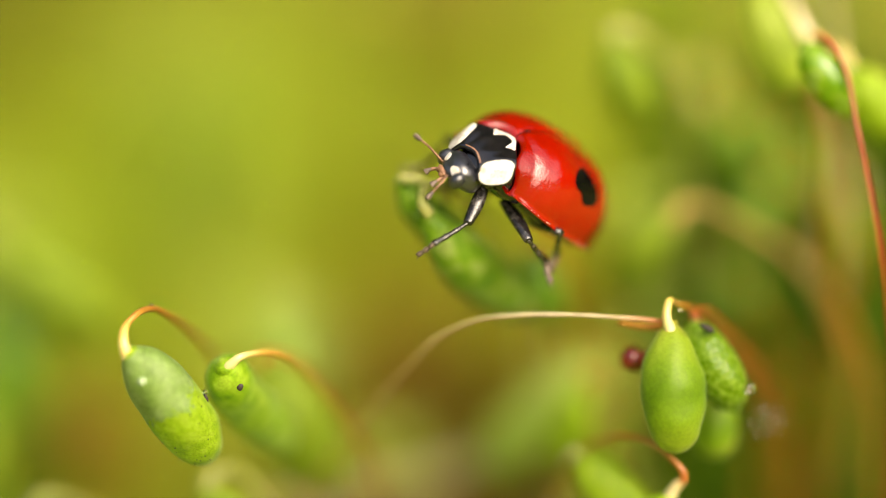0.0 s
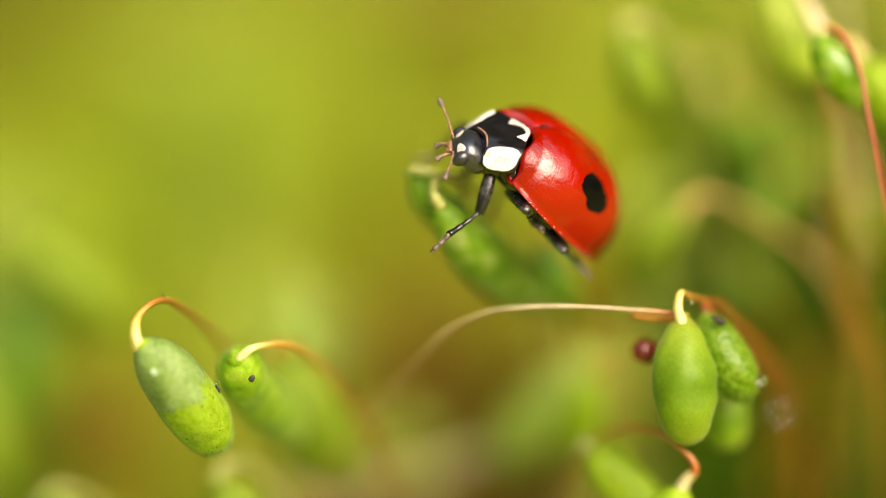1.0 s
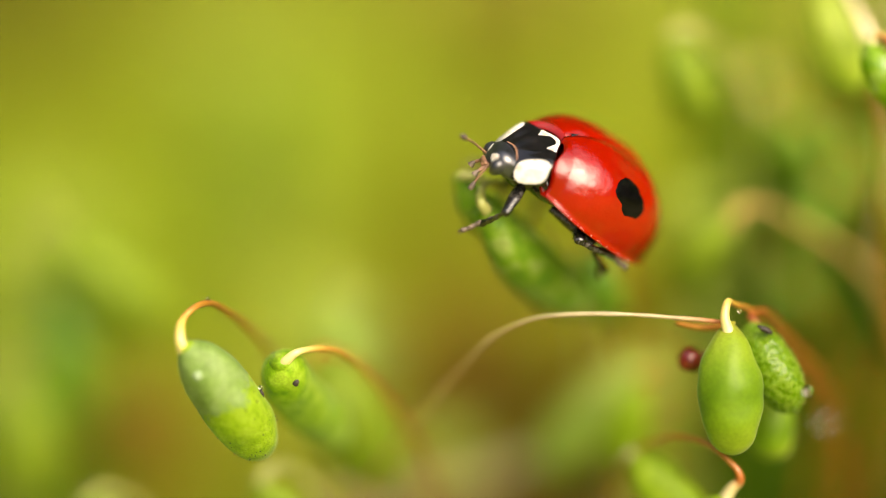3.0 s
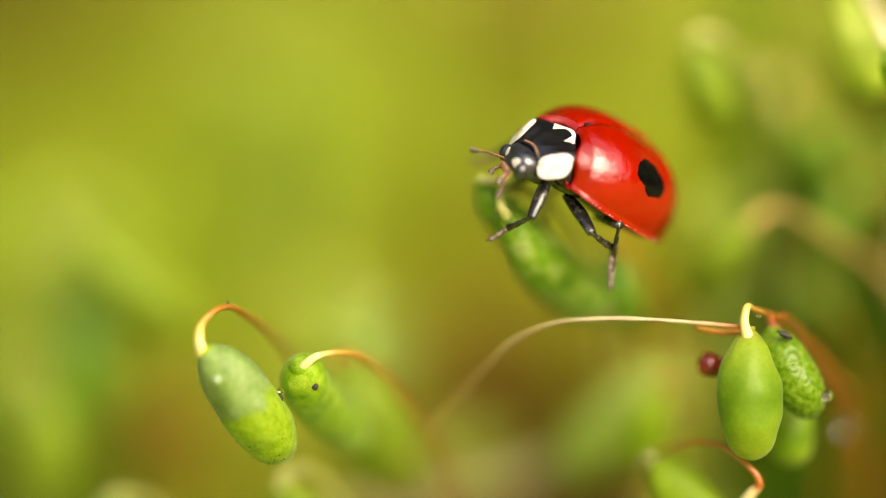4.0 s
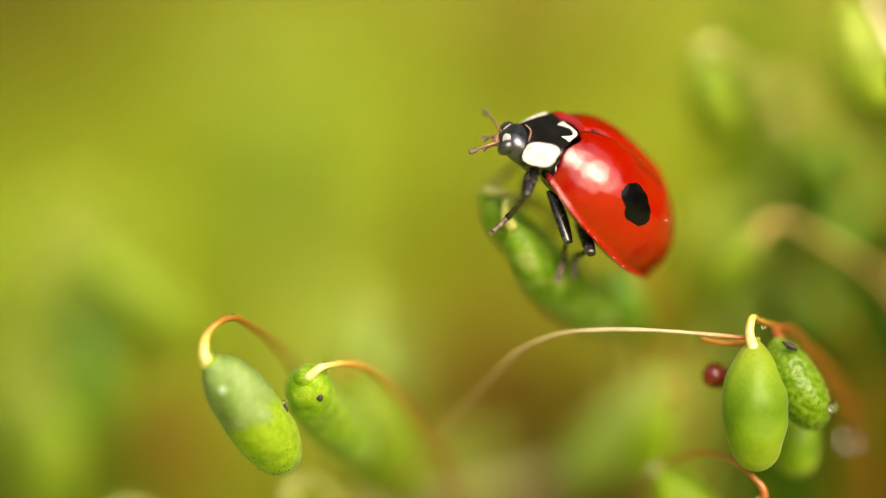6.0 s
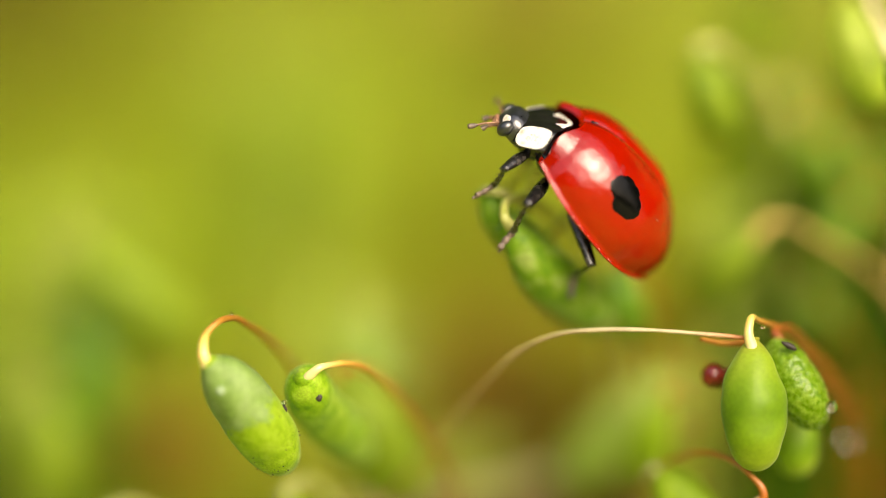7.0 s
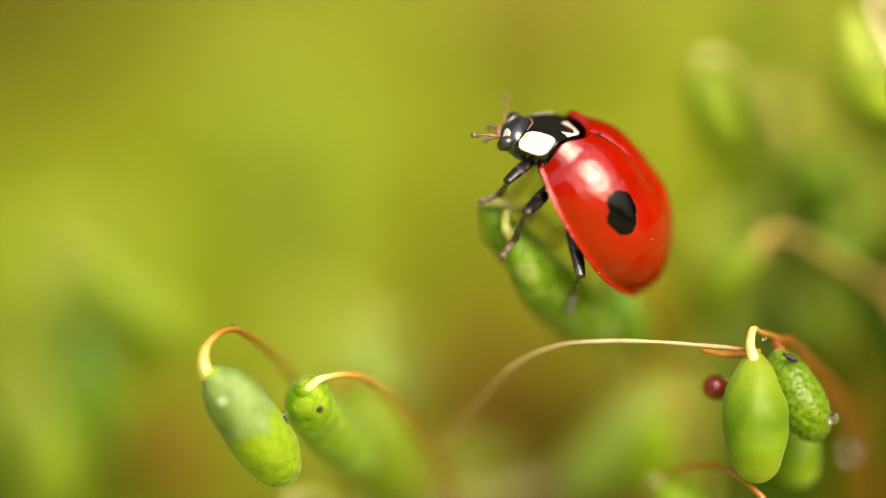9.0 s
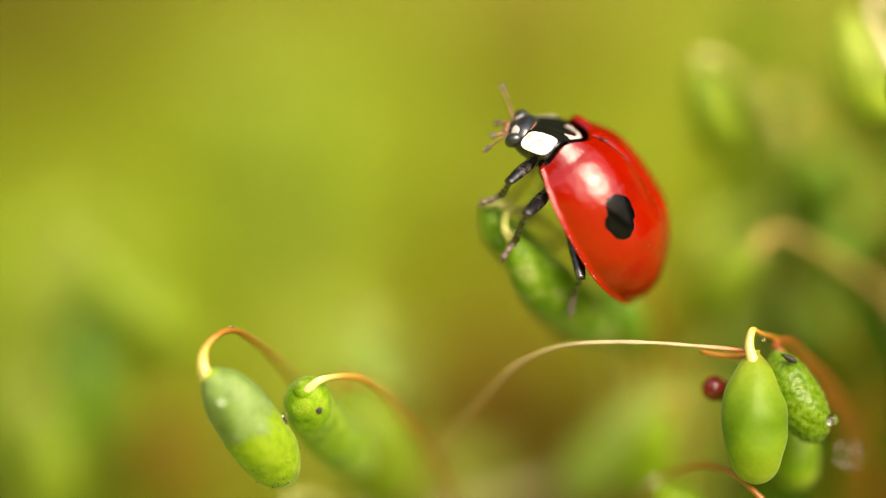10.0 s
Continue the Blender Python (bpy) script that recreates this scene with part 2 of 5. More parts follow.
def thing(name, at, label, category, group="", kind=""):
    ob = new(name)
    ob.empty_display_size = 0.001
    ob.location = Vector(at) * MM
    return tagged(ob, label, category, group, kind)


def spline(points, steps):
    """A smooth line through the points, steps samples a stretch."""
    p = [Vector(q) for q in points]
    ln = [max(1e-6, (b - a).length) for a, b in zip(p, p[1:])]
    way = [(b - a) / q for a, b, q in zip(p, p[1:], ln)]
    tan = [way[0]]
    for i in range(1, len(p) - 1):
        tan.append((way[i - 1] * ln[i] + way[i] * ln[i - 1]) / (ln[i - 1] + ln[i]))
    tan.append(way[-1])
    out = []
    for i in range(len(p) - 1):
        for k in range(steps):
            t = k / steps
            h1, h2 = 2 * t ** 3 - 3 * t * t + 1, t ** 3 - 2 * t * t + t
            h3, h4 = 3 * t * t - 2 * t ** 3, t ** 3 - t * t
            out.append(p[i] * h1 + tan[i] * (h2 * ln[i]) + p[i + 1] * h3 + tan[i + 1] * (h4 * ln[i]))
    out.append(p[-1])
    return out


def tube(line, radius, sides=12, wobble=0.0, seed=0, origin=(0, 0, 0), flat=1.0, by_length=False):
    """A round skin along a line in millimetres; radius(u) for u from 0 to 1 along its length. Keeps u as the pigment value."""
    bm = bmesh.new()
    lay = bm.verts.layers.float.new("tone")
    ds = [0.0]
    for a, b in zip(line, line[1:]):
        ds.append(ds[-1] + (b - a).length)
    rings, up = [], None
    for i, c in enumerate(line):
        d = (line[min(i + 1, len(line) - 1)] - line[max(i - 1, 0)]).normalized()
        if up is None:
            up = d.orthogonal().normalized()
        up = (up - d * up.dot(d)).normalized()
        side = d.cross(up)
        u = ds[i] / ds[-1]
        r = radius(u)
        ring = []
        for k in range(sides):
            an = 2 * math.pi * k / sides
            o = up * math.cos(an) + side * (math.sin(an) * flat)
            rr = r * (1 + wobble * noise.noise((c + o * r) * 1.6 + Vector((seed * 7.3, 0, 0))))
            v = bm.verts.new((c + o * rr - Vector(origin)) * MM)
            v[lay] = ds[i] / 10.0 if by_length else u
            ring.append(v)
        rings.append(ring)
    for a, b in zip(rings, rings[1:]):
        for k in range(sides):
            bm.faces.new((a[k], a[(k + 1) % sides], b[(k + 1) % sides], b[k]))
    bm.faces.new(rings[0])
    bm.faces.new(rings[-1][::-1])
    return bm


def ball(r, at=(0, 0, 0), stretch=(1, 1, 1), turn=(0, 0, 0), segments=20, bump=0.0, seed=0):
    bm = bmesh.new()
    bmesh.ops.create_uvsphere(bm, u_segments=segments, v_segments=segments * 2 // 3, radius=1)
    m = pose(0, 0, 0, *turn)
    for v in bm.verts:
        q = v.co * (1 + bump * noise.noise(v.co * 2 + Vector((seed, 0, 0))))
        v.co = (m @ Vector((q.x * stretch[0], q.y * stretch[1], q.z * stretch[2])) * r + Vector(at)) * MM
    return bm


# ------------------------------------------------------------------ ground
def build_ground():
    bm = bmesh.new()
    rings, spokes = 90, 120
    rows = []
    for i in range(rings):
        r = 4.0 * (1.105 ** i)
        row = []
        for k in range(spokes):
            an = 2 * math.pi * (k + 0.5 * (i % 2)) / spokes
            x, y = r * math.cos(an), r * math.sin(an)
            z = 5.0 * noise.noise(Vector((x / 28, y / 28, 0))) + 1.6 * noise.noise(Vector((x / 7, y / 7, 3)))
            z *= min(1.0, 400.0 / r)
            row.append(bm.verts.new((x * MM, y * MM, (z - 5.0) * MM)))
        rows.append(row)
    bm.faces.new(rows[0])
    for a, b in zip(rows, rows[1:]):
        for k in range(spokes):
            bm.faces.new((a[k], a[(k + 1) % spokes], b[(k + 1) % spokes], b[k]))
    return tagged(part("ground", bm, ground_mat), "soft moss-covered ground in yellow-green and olive", "ground", kind="structure")


build_ground()


def ground_z(x, y):
    return 5.0 * noise.noise(Vector((x / 28, y / 28, 0))) + 1.6 * noise.noise(Vector((x / 7, y / 7, 3))) - 5.0


def build_sky_screen():
    """Unseen dark woods added all round to shape sky light, leaning over the far side."""
    bm = bmesh.new()
    n, rows = 260, []
    for k in range(n):
        an = 2 * math.pi * k / n
        c = Vector((math.cos(an), math.sin(an), 0))
        q = c * 7
        # the rim dips towards the sun and one other side to let sky in
        gap = max(0.0, c.dot(Vector((SUN_WAY.x, SUN_WAY.y, 0)).normalized()), 0.7 * c.dot(Vector((-0.80, -0.60, 0))))
        front = max(0.0, c.y + 0.15)
        h = (6.0 + 4.0 * front) * (1 - 0.88 * min(1.0, (gap / 0.8) ** 3)) * (1 + 0.16 * noise.noise(q) + 0.12 * noise.noise(q * 2.7) + 0.07 * noise.noise(q * 8))
        col = []
        for i in range(9):
            f = i / 8
            r = 9.0 - 6.2 * min(1.0, front) * f * f - 0.9 * math.sin(math.pi * f) + 0.5 * noise.noise(q * 3 + Vector((0, 0, f * 5)))
            col.append(bm.verts.new(c * r + Vector((0, 0, -0.2 + (h + 0.2) * f))))
        col.append(bm.verts.new(c * 10.5 + Vector((0, 0, h * 0.6))))
        col.append(bm.verts.new(c * 10.8 + Vector((0, 0, -0.2))))
        rows.append(col)
    for a, b in zip(rows, rows[1:] + rows[:1]):
        for i in range(len(a) - 1):
            bm.faces.new((a[i], a[i + 1], b[i + 1], b[i]))
    return tagged(part("backdrop", bm, sky_screen_mat), "unseen dark green ring added to hold back sky light", "woods", kind="structure")


build_sky_screen()


# ------------------------------------------------------------------ leafy moss
def moss_patch(name, mat, label, places, seed, slant=0.35):
    """Many leafy shoots joined into one mesh. places: rows of x, y, height, spread of the leaves."""
    rng = random.Random(seed)
    verts, faces = [], []

    def leaf(base, way, out, length, width):
        side = way.cross(out).normalized() * width
        i = len(verts)
        mid = base + way * length * 0.45 + out * length * 0.12
        tip = base + way * length + out * length * 0.02
        verts.extend([base, mid + side, mid - out * width * 0.5, mid - side, tip])
        faces.extend([(i, i + 1, i + 2), (i, i + 2, i + 3), (i + 1, i + 4, i + 2), (i + 2, i + 4, i + 3)])

    for x, y, h, s in places:
        z = ground_z(x, y) - 1.0
        lean = Vector((rng.uniform(-slant, slant), rng.uniform(-slant, slant), 1)).normalized()
        n = max(8, int(h * 2.2))
        for k in range(n):
            f = (k + rng.random()) / n
            c = Vector((x, y, z)) + lean * h * f
            an = k * 2.4 + rng.uniform(-0.4, 0.4)
            o = Vector((math.cos(an), math.sin(an), 0))
            w = (o * (1.0 - 0.55 * f) + Vector((0, 0, 0.35 + 0.8 * f))).normalized()
            ln = s * rng.uniform(0.75, 1.2) * (1.1 - 0.4 * f)
            leaf(c, w, (Vector((0, 0, 1)) - w * w.z).normalized(), ln, ln * 0.24)
    me = bpy.data.meshes.new(name)
    me.from_pydata([v * MM for v in verts], [], faces)
    me.materials.append(mat)
    return tagged(new(name, me), label, "moss", kind="stuff")


def scatter(n, x0, x1, y0, y1, h0, h1, s, seed):
    rng = random.Random(seed)
    return [(rng.uniform(x0, x1), rng.uniform(y0, y1), rng.uniform(h0, h1), s * rng.uniform(0.8, 1.3)) for _ in range(n)]


moss_patch("moss_carpet", moss_green, "yellow-green leafy moss shoots covering the ground", scatter(1500, -45, 45, 20, 130, 3, 8, 2.6, 1), 1)
rng = random.Random(9)
for cx, cy, r, n in ((-9, 140, 20, 380), (18, 178, 18, 200), (-30, 92, 13, 170), (-13, 88, 8, 110), (-23, 66, 6, 80), (-4, 112, 9, 120), (-17, 50, 4, 45)):
    spots = []
    for _ in range(n):
        an, q = rng.uniform(0, 6.283), math.sqrt(rng.random())
        spots.append((cx + r * q * math.cos(an), cy + r * q * math.sin(an), 4 + 9 * (1 - q * q) * rng.uniform(0.8, 1.1), 3.2))
    moss_patch("moss_cushion", moss_bright, "domed cushion of fresh bright green moss", spots, n)
# darker olive-brown shoots over the far left ground
moss_patch("dull_moss", moss_dull, "dull olive-brown moss far off", scatter(900, -75, -21, 140, 340, 7, 12, 5.0, 7), 7)
moss_patch("moss_tuft", moss_dark, "dark green leafy moss tuft among reddish stems", scatter(60, 9.5, 17, 17, 27, 22, 28.5, 2.4, 2), 2, 0.1)
moss_patch("moss_tuft", moss_dark, "dark green moss tuft beside the red stems", scatter(46, 8.5, 15, 12, 18, 19, 24.5, 3.2, 14), 14, 0.1)
moss_patch("moss_tuft", moss_dark, "dark green moss tuft low behind the capsules", scatter(20, -15.5, -9.5, 34, 50, 12, 16.5, 2.4, 12), 12, 0.15)
moss_patch("moss_tuft", moss_mid, "mid green moss tuft below the hanging capsules", scatter(14, -14, -10.8, 19, 25, 18, 21.5, 2.4, 22), 22, 0.08)
moss_patch("moss_tuft", moss_brown, "rust-brown withered moss at the foot of the stems", scatter(260, -2, 24, 18, 46, 10, 17, 2.4, 3), 3)


def leafy_shoots(mat, label, x, y, z, rx, rz, n, seed, leaf=1.5):
    """Tall moss shoots on bare stalks with their leaves near the top, joined; the leafy heads fill a clump round x, y, z."""
    rng = random.Random(seed)
    verts, faces = [], []
    for _ in range(n):
        q = math.sqrt(rng.random())
        an = rng.uniform(0, 6.283)
        top = Vector((x + rx * q * math.cos(an), y + rng.uniform(-1.5, 1.5), z + rz * (0.35 + 0.65 * q * math.sin(an))))
        foot = Vector((top.x + rng.uniform(-2, 2), top.y + rng.uniform(2, 6), 0))
        foot.z = ground_z(foot.x, foot.y) - 0.5
        down = (foot - top).normalized()
        i = len(verts)
        for c in (top, foot):
            verts.extend([c + Vector((0.05, 0, 0)), c + Vector((-0.03, 0.04, 0)), c + Vector((-0.03, -0.04, 0))])
        faces.extend([(i, i + 1, i + 4, i + 3), (i + 1, i + 2, i + 5, i + 4), (i + 2, i, i + 3, i + 5), (i, i + 2, i + 1)])
        m = max(6, int(9 * rz))
        for k in range(m):
            c = top + down * rz * 1.5 * k / m
            an = k * 2.4 + rng.uniform(-0.4, 0.4)
            way = (Vector((math.cos(an), math.sin(an), 0)) * 0.9 - down * rng.uniform(0.3, 0.9)).normalized()
            out = (Vector((0, 0, 1)) - way * way.z).normalized()
            ln = leaf * rng.uniform(0.7, 1.2)
            side = way.cross(out).normalized() * ln * 0.24
            i = len(verts)
            mid = c + way * ln * 0.45 + out * ln * 0.12
            verts.extend([c, mid + side, mid - out * ln * 0.1, mid - side, c + way * ln])
            faces.extend([(i, i + 1, i + 2), (i, i + 2, i + 3), (i + 1, i + 4, i + 2), (i + 2, i + 4, i + 3)])
    me = bpy.data.meshes.new("leafy_moss")
    me.from_pydata([v * MM for v in verts], [], faces)
    me.materials.append(mat)
    return tagged(new("leafy_moss", me), label, "moss", kind="stuff")


FRESH = "clump of fresh green leafy moss shoots on bare stalks"
leafy_shoots(moss_fresh, FRESH, -5.6, 32, 20.6, 2.4, 3.4, 8, 31, 1.8)
leafy_shoots(moss_fresh, FRESH, -11.2, 24, 18.0, 1.9, 1.4, 14, 32)
leafy_shoots(moss_fresh, FRESH, -11.3, 17, 15.4, 0.7, 1.7, 8, 33)
leafy_shoots(moss_fresh, FRESH, -2.6, 19, 16.3, 1.1, 1.1, 8, 34)
leafy_shoots(moss_fresh, FRESH, 1.0, 14, 14.6, 0.8, 0.6, 7, 35, 1.1)
leafy_shoots(moss_fresh, FRESH, 6.0, 11, 17.1, 0.7, 1.2, 7, 36, 1.1)
leafy_shoots(moss_fresh, FRESH, 7.4, 12, 21.3, 0.75, 0.9, 8, 37, 1.1)
leafy_shoots(moss_mid, "clump of deep green leafy moss shoots", -9.6, 17, 17.6, 0.9, 0.95, 11, 38, 1.2)
leafy_shoots(moss_mid, "clump of deep green leafy moss shoots", 7.6, 13, 24.8, 0.6, 0.9, 6, 39, 1.1)
leafy_shoots(moss_dark, "clump of dark green leafy moss shoots", 10.5, 14, 22.3, 1.3, 0.8, 12, 44, 1.1)
leafy_shoots(moss_dark, "clump of dark green leafy moss shoots", 11.2, 12, 20.9, 0.6, 0.6, 6, 45, 1.0)
leafy_shoots(moss_mid, "clump of deep green leafy moss shoots", 8.3, 14, 27.0, 0.6, 0.5, 4, 46, 1.0)
leafy_shoots(moss_olive, "clump of dull olive moss shoots far behind", 2.1, 38, 23.0, 3.0, 2.0, 8, 40, 1.8)
leafy_shoots(moss_olive, "clump of dull olive moss shoots far behind", 0.3, 40, 17.8, 1.2, 3.1, 3, 41, 1.8)
leafy_shoots(moss_rust, "clump of rust-orange withered moss shoots", -7.8, 19, 14.1, 1.5, 0.9, 12, 42, 1.3)
leafy_shoots(moss_rust, "clump of rust-orange withered moss shoots", 1.3, 22, 15.4, 1.5, 0.9, 10, 43, 1.3)


# ------------------------------------------------------------------ sporophytes
def capsule_radius(r, neck, blunt=2.6):
    def f(u):
        if u < 0.52:
            body = max(0.0, 1 - abs((0.52 - u) / 0.53) ** blunt) ** (0.62 if blunt > 2.2 else 0.85)
        else:
            body = max(0.0, 1 - ((u - 0.52) / 0.48) ** 2.5) ** 0.5
        return max(neck * max(0.0, 1 - 4 * u), r * body, 0.012)
    return f


def paced(line, n):
    """n + 1 points along the line, closer together near its ends."""
    ds = [0.0]
    for a, b in zip(line, line[1:]):
        ds.append(ds[-1] + (b - a).length)
    out = []
    for i in range(n + 1):
        d = ds[-1] * (0.5 - 0.5 * math.cos(math.pi * i / n))
        k = max(j for j in range(len(ds)) if ds[j] <= d + 1e-9)
        k = min(k, len(line) - 2)
        out.append(line[k].lerp(line[k + 1], min(1.0, (d - ds[k]) / (ds[k + 1] - ds[k]))))
    return out


SPORO = "drooping moss capsules on thin stems"


def sporophyte(label, seta, cap, r, mat, seta_r=0.12, neck=0.14, seed=0, foot=None, group=SPORO, blunt=2.6, stem=None, film=None, pebbles=0.0):
    """seta: from the neck to the base; cap: from the neck to the tip of the capsule."""
    last = Vector(seta[-1])
    prev = Vector(seta[-2])
    foot = Vector(foot) if foot else Vector((last.x + (last.x - prev.x) * 0.4, last.y + 14.0, 0))
    foot.z = ground_z(foot.x, foot.y) - 0.5
    mid = last.lerp(foot, 0.5) + Vector(((last.x - prev.x) * 0.15, 0, 0))
    ob = thing("moss_sporophyte", foot, label, "moss", group)
    line = spline([*seta, mid, foot], 10)
    span = sum((b - a).length for a, b in zip(line, line[1:]))
    part("seta", tube(line, lambda u: seta_r * (0.72 + 0.88 * max(0.0, 1 - u * span / 1.1)), 12, 0.10, seed, foot, by_length=True), stem or seta_mat, ob)
    cl = paced(spline(cap, 20), 44)
    shape = tube(paced(spline(cap, 40), 110) if pebbles else cl, capsule_radius(r, neck, blunt), 72 if pebbles else 28, 0.10, seed, foot)
    if pebbles:
        # raised cells all over the wall
        shape.normal_update()
        for v in shape.verts:
            q = v.co * (1000 / 0.085)
            v.co += v.normal * (pebbles * MM * (noise.cell_vector(q).length * 0.3 + noise.noise(q * 0.9)))
    body = part("capsule", shape, mat, ob)
    if film:
        # a clinging skin with a ragged lower edge
        f = capsule_radius(r, neck, blunt)
        skin = tube(paced(spline(cap, 40), 120), lambda u: f(u) + 0.012, 64, 0.10, seed, foot)
        lay = skin.verts.layers.float["tone"]
        gone = []
        for fc in skin.faces:
            c = fc.calc_center_median() / MM + foot
            u = sum(v[lay] for v in fc.verts) / len(fc.verts)
            edge = 0.46 + 0.07 * noise.noise(c * 2.3) + 0.05 * noise.noise(c * 9) + 0.03 * noise.noise(c * 23)
            if u > edge or u < 0.02:
                gone.append(fc)
        bmesh.ops.delete(skin, geom=gone, context="FACES")
        part("water_film", skin, film, body, "dull pale film of water over the upper half")
        # dark pores strewn over the bare lower half
        pick = random.Random(seed)
        low = [v for v in body.data.vertices if v.normal.y < 0.3 and 0.5 < body.data.attributes["tone"].data[v.index].value < 0.93]
        pores = bmesh.new()
        for v in pick.sample(low, 42):
            at = v.co / MM + Vector([pick.uniform(-0.06, 0.06) for _ in range(3)])
            made = bmesh.ops.create_icosphere(pores, subdivisions=1, radius=pick.uniform(0.012, 0.024))["verts"]
            for q in made:
                q.co = (q.co + at) * MM
        tagged(part("pores", pores, soil_dark, body, "tiny dark pores"), kind="stuff")
    return ob


# the pair by the lower edge
sporophyte("pale green moss capsule hanging from a hooked yellow stem",
           [(-5.21, -1.40, 21.21), (-5.34, -1.45, 21.59), (-5.36, -1.35, 21.77), (-5.32, -1.10, 21.96), (-5.11, -0.80, 22.16), (-4.82, -0.25, 22.17), (-4.40, 0.71, 21.74), (-3.86, 1.82, 20.98), (-3.22, 3.52, 19.62), (-2.55, 5.62, 17.74)],
           [(-5.26, -1.45, 21.50), (-4.80, -1.30, 20.90), (-4.23, -1.10, 20.01), (-3.48, -0.55, 18.69)], 0.71, lower_cap, 0.105, 0.18, 1, film=film_cap)
sporophyte("bright green moss capsule seen from its neck end",
           [(-3.16, -0.26, 20.61), (-3.01, -0.70, 20.93), (-2.83, -0.74, 21.10), (-2.47, -0.42, 21.13), (-1.98, 0.12, 20.99), (-1.42, 0.93, 20.43), (-0.78, 1.99, 19.41), (-0.12, 3.14, 18.13), (0.36, 4.32, 16.82)],
           [(-3.16, -0.71, 20.93), (-2.93, 0.37, 20.03), (-2.50, 1.62, 19.12), (-1.84, 3.22, 18.00)], 0.60, mouth_cap, 0.10, 0.22, 2, blunt=7.0, stem=neck_seta)
sporophyte("pale lime capsule leaning behind the bright green one",
           [(-2.46, 3.22, 19.91), (-2.40, 3.27, 20.14), (-1.93, 3.46, 20.06), (-0.88, 4.96, 18.48), (0.08, 6.49, 16.05)],
           [(-2.41, 4.19, 19.66), (-1.95, 4.21, 18.82), (-1.29, 4.75, 17.47), (-0.68, 5.53, 16.33)], 0.92, soft_cap, 0.06, 0.16, 41, blunt=3.4, stem=stem_mat)
# the group beside the straw
sporophyte("plump green moss capsule hanging straight down",
           [(6.98, -0.62, 21.54), (6.90, -0.55, 21.89), (6.96, -0.39, 22.17), (7.20, 0.12, 22.02), (7.73, 0.88, 21.68), (8.46, 2.14, 20.92), (9.38, 3.77, 19.63), (10.12, 5.25, 17.98)],
           [(7.02, -0.35, 21.74), (7.00, -0.62, 20.95), (7.04, -0.87, 19.90), (7.10, -0.96, 18.78)], 0.73, green_cap, 0.085, 0.15, 3, blunt=2.1, pebbles=0.006)
sporophyte("rough lit green moss capsule behind the plump one",
           [(7.75, 0.39, 21.49), (7.59, 0.52, 21.63), (7.86, 0.94, 21.69), (8.61, 1.80, 20.95), (9.58, 3.14, 19.52)],
           [(7.54, 0.36, 21.50), (7.78, 0.12, 21.05), (8.17, -0.16, 20.40), (8.56, -0.03, 19.56)], 0.55, rough_cap, 0.06, 0.16, 4, stem=red_seta, pebbles=0.035)
sporophyte("small green capsule low in the group",
           [(8.02, 1.48, 19.40), (8.26, 1.97, 19.82), (8.72, 2.61, 19.93), (9.69, 3.99, 18.74)],
           [(8.00, 1.34, 19.71), (8.13, 1.20, 19.07), (8.25, 1.19, 18.06)], 0.55, green_cap, 0.06, 0.16, 5, stem=red_seta)
# the low arch with a pale capsule
sporophyte("green capsule hanging from a low amber arch with a cream neck",
           [(6.98, -0.60, 17.64), (7.13, -0.70, 17.93), (7.29, -0.80, 18.15), (7.25, -0.80, 18.32), (7.03, -0.72, 18.57), (6.64, -0.45, 18.85), (6.08, 0.10, 18.91), (5.49, 1.00, 18.56), (5.00, 2.00, 17.94), (4.68, 3.00, 17.05), (4.49, 3.80, 16.11)],
           [(7.01, -0.60, 17.67), (6.81, -0.60, 17.17), (6.61, -0.40, 16.16)], 0.56, fresh_cap, 0.095, 0.16, 6, stem=arch_seta)
sporophyte("pale green capsule leaning under the amber arch",
           [(5.11, 1.77, 17.88), (4.98, 1.90, 18.02), (4.87, 2.17, 17.84), (4.67, 3.53, 16.55)],
           [(5.04, 1.59, 17.99), (5.54, 1.28, 17.52), (6.06, 1.16, 16.94), (6.80, 1.18, 16.10)], 0.58, fresh_cap, 0.07, 0.3, 16, blunt=4.0, stem=pale_stem)
# the perch of the ladybird
perch = sporophyte("dark green curved moss capsule that carries the ladybird",
                   [(1.55, 0.53, 24.10), (1.41, 0.48, 24.33), (1.40, 0.73, 24.54), (1.63, 1.36, 24.62), (2.18, 2.53, 24.35), (3.01, 3.58, 23.53), (3.73, 4.53, 22.22), (4.33, 5.36, 20.35)],
                   [(1.44, 0.94, 24.08), (1.95, 1.20, 23.36), (2.85, 2.60, 22.17), (3.98, 4.40, 21.05)], 0.68, perch_cap, 0.09, 0.26, 7, stem=perch_stem)
sporophyte("small dark green capsule with a cream neck by the perch",
           [(0.93, 1.49, 24.76), (1.24, 1.39, 24.75), (1.80, 1.84, 24.47), (2.74, 3.55, 23.39), (3.49, 5.20, 21.52)],
           [(0.96, 1.68, 24.69), (1.25, 1.87, 24.12), (1.86, 2.53, 23.41), (2.55, 3.54, 22.37)], 0.50, perch_cap, 0.075, 0.2, 8, stem=perch_stem)
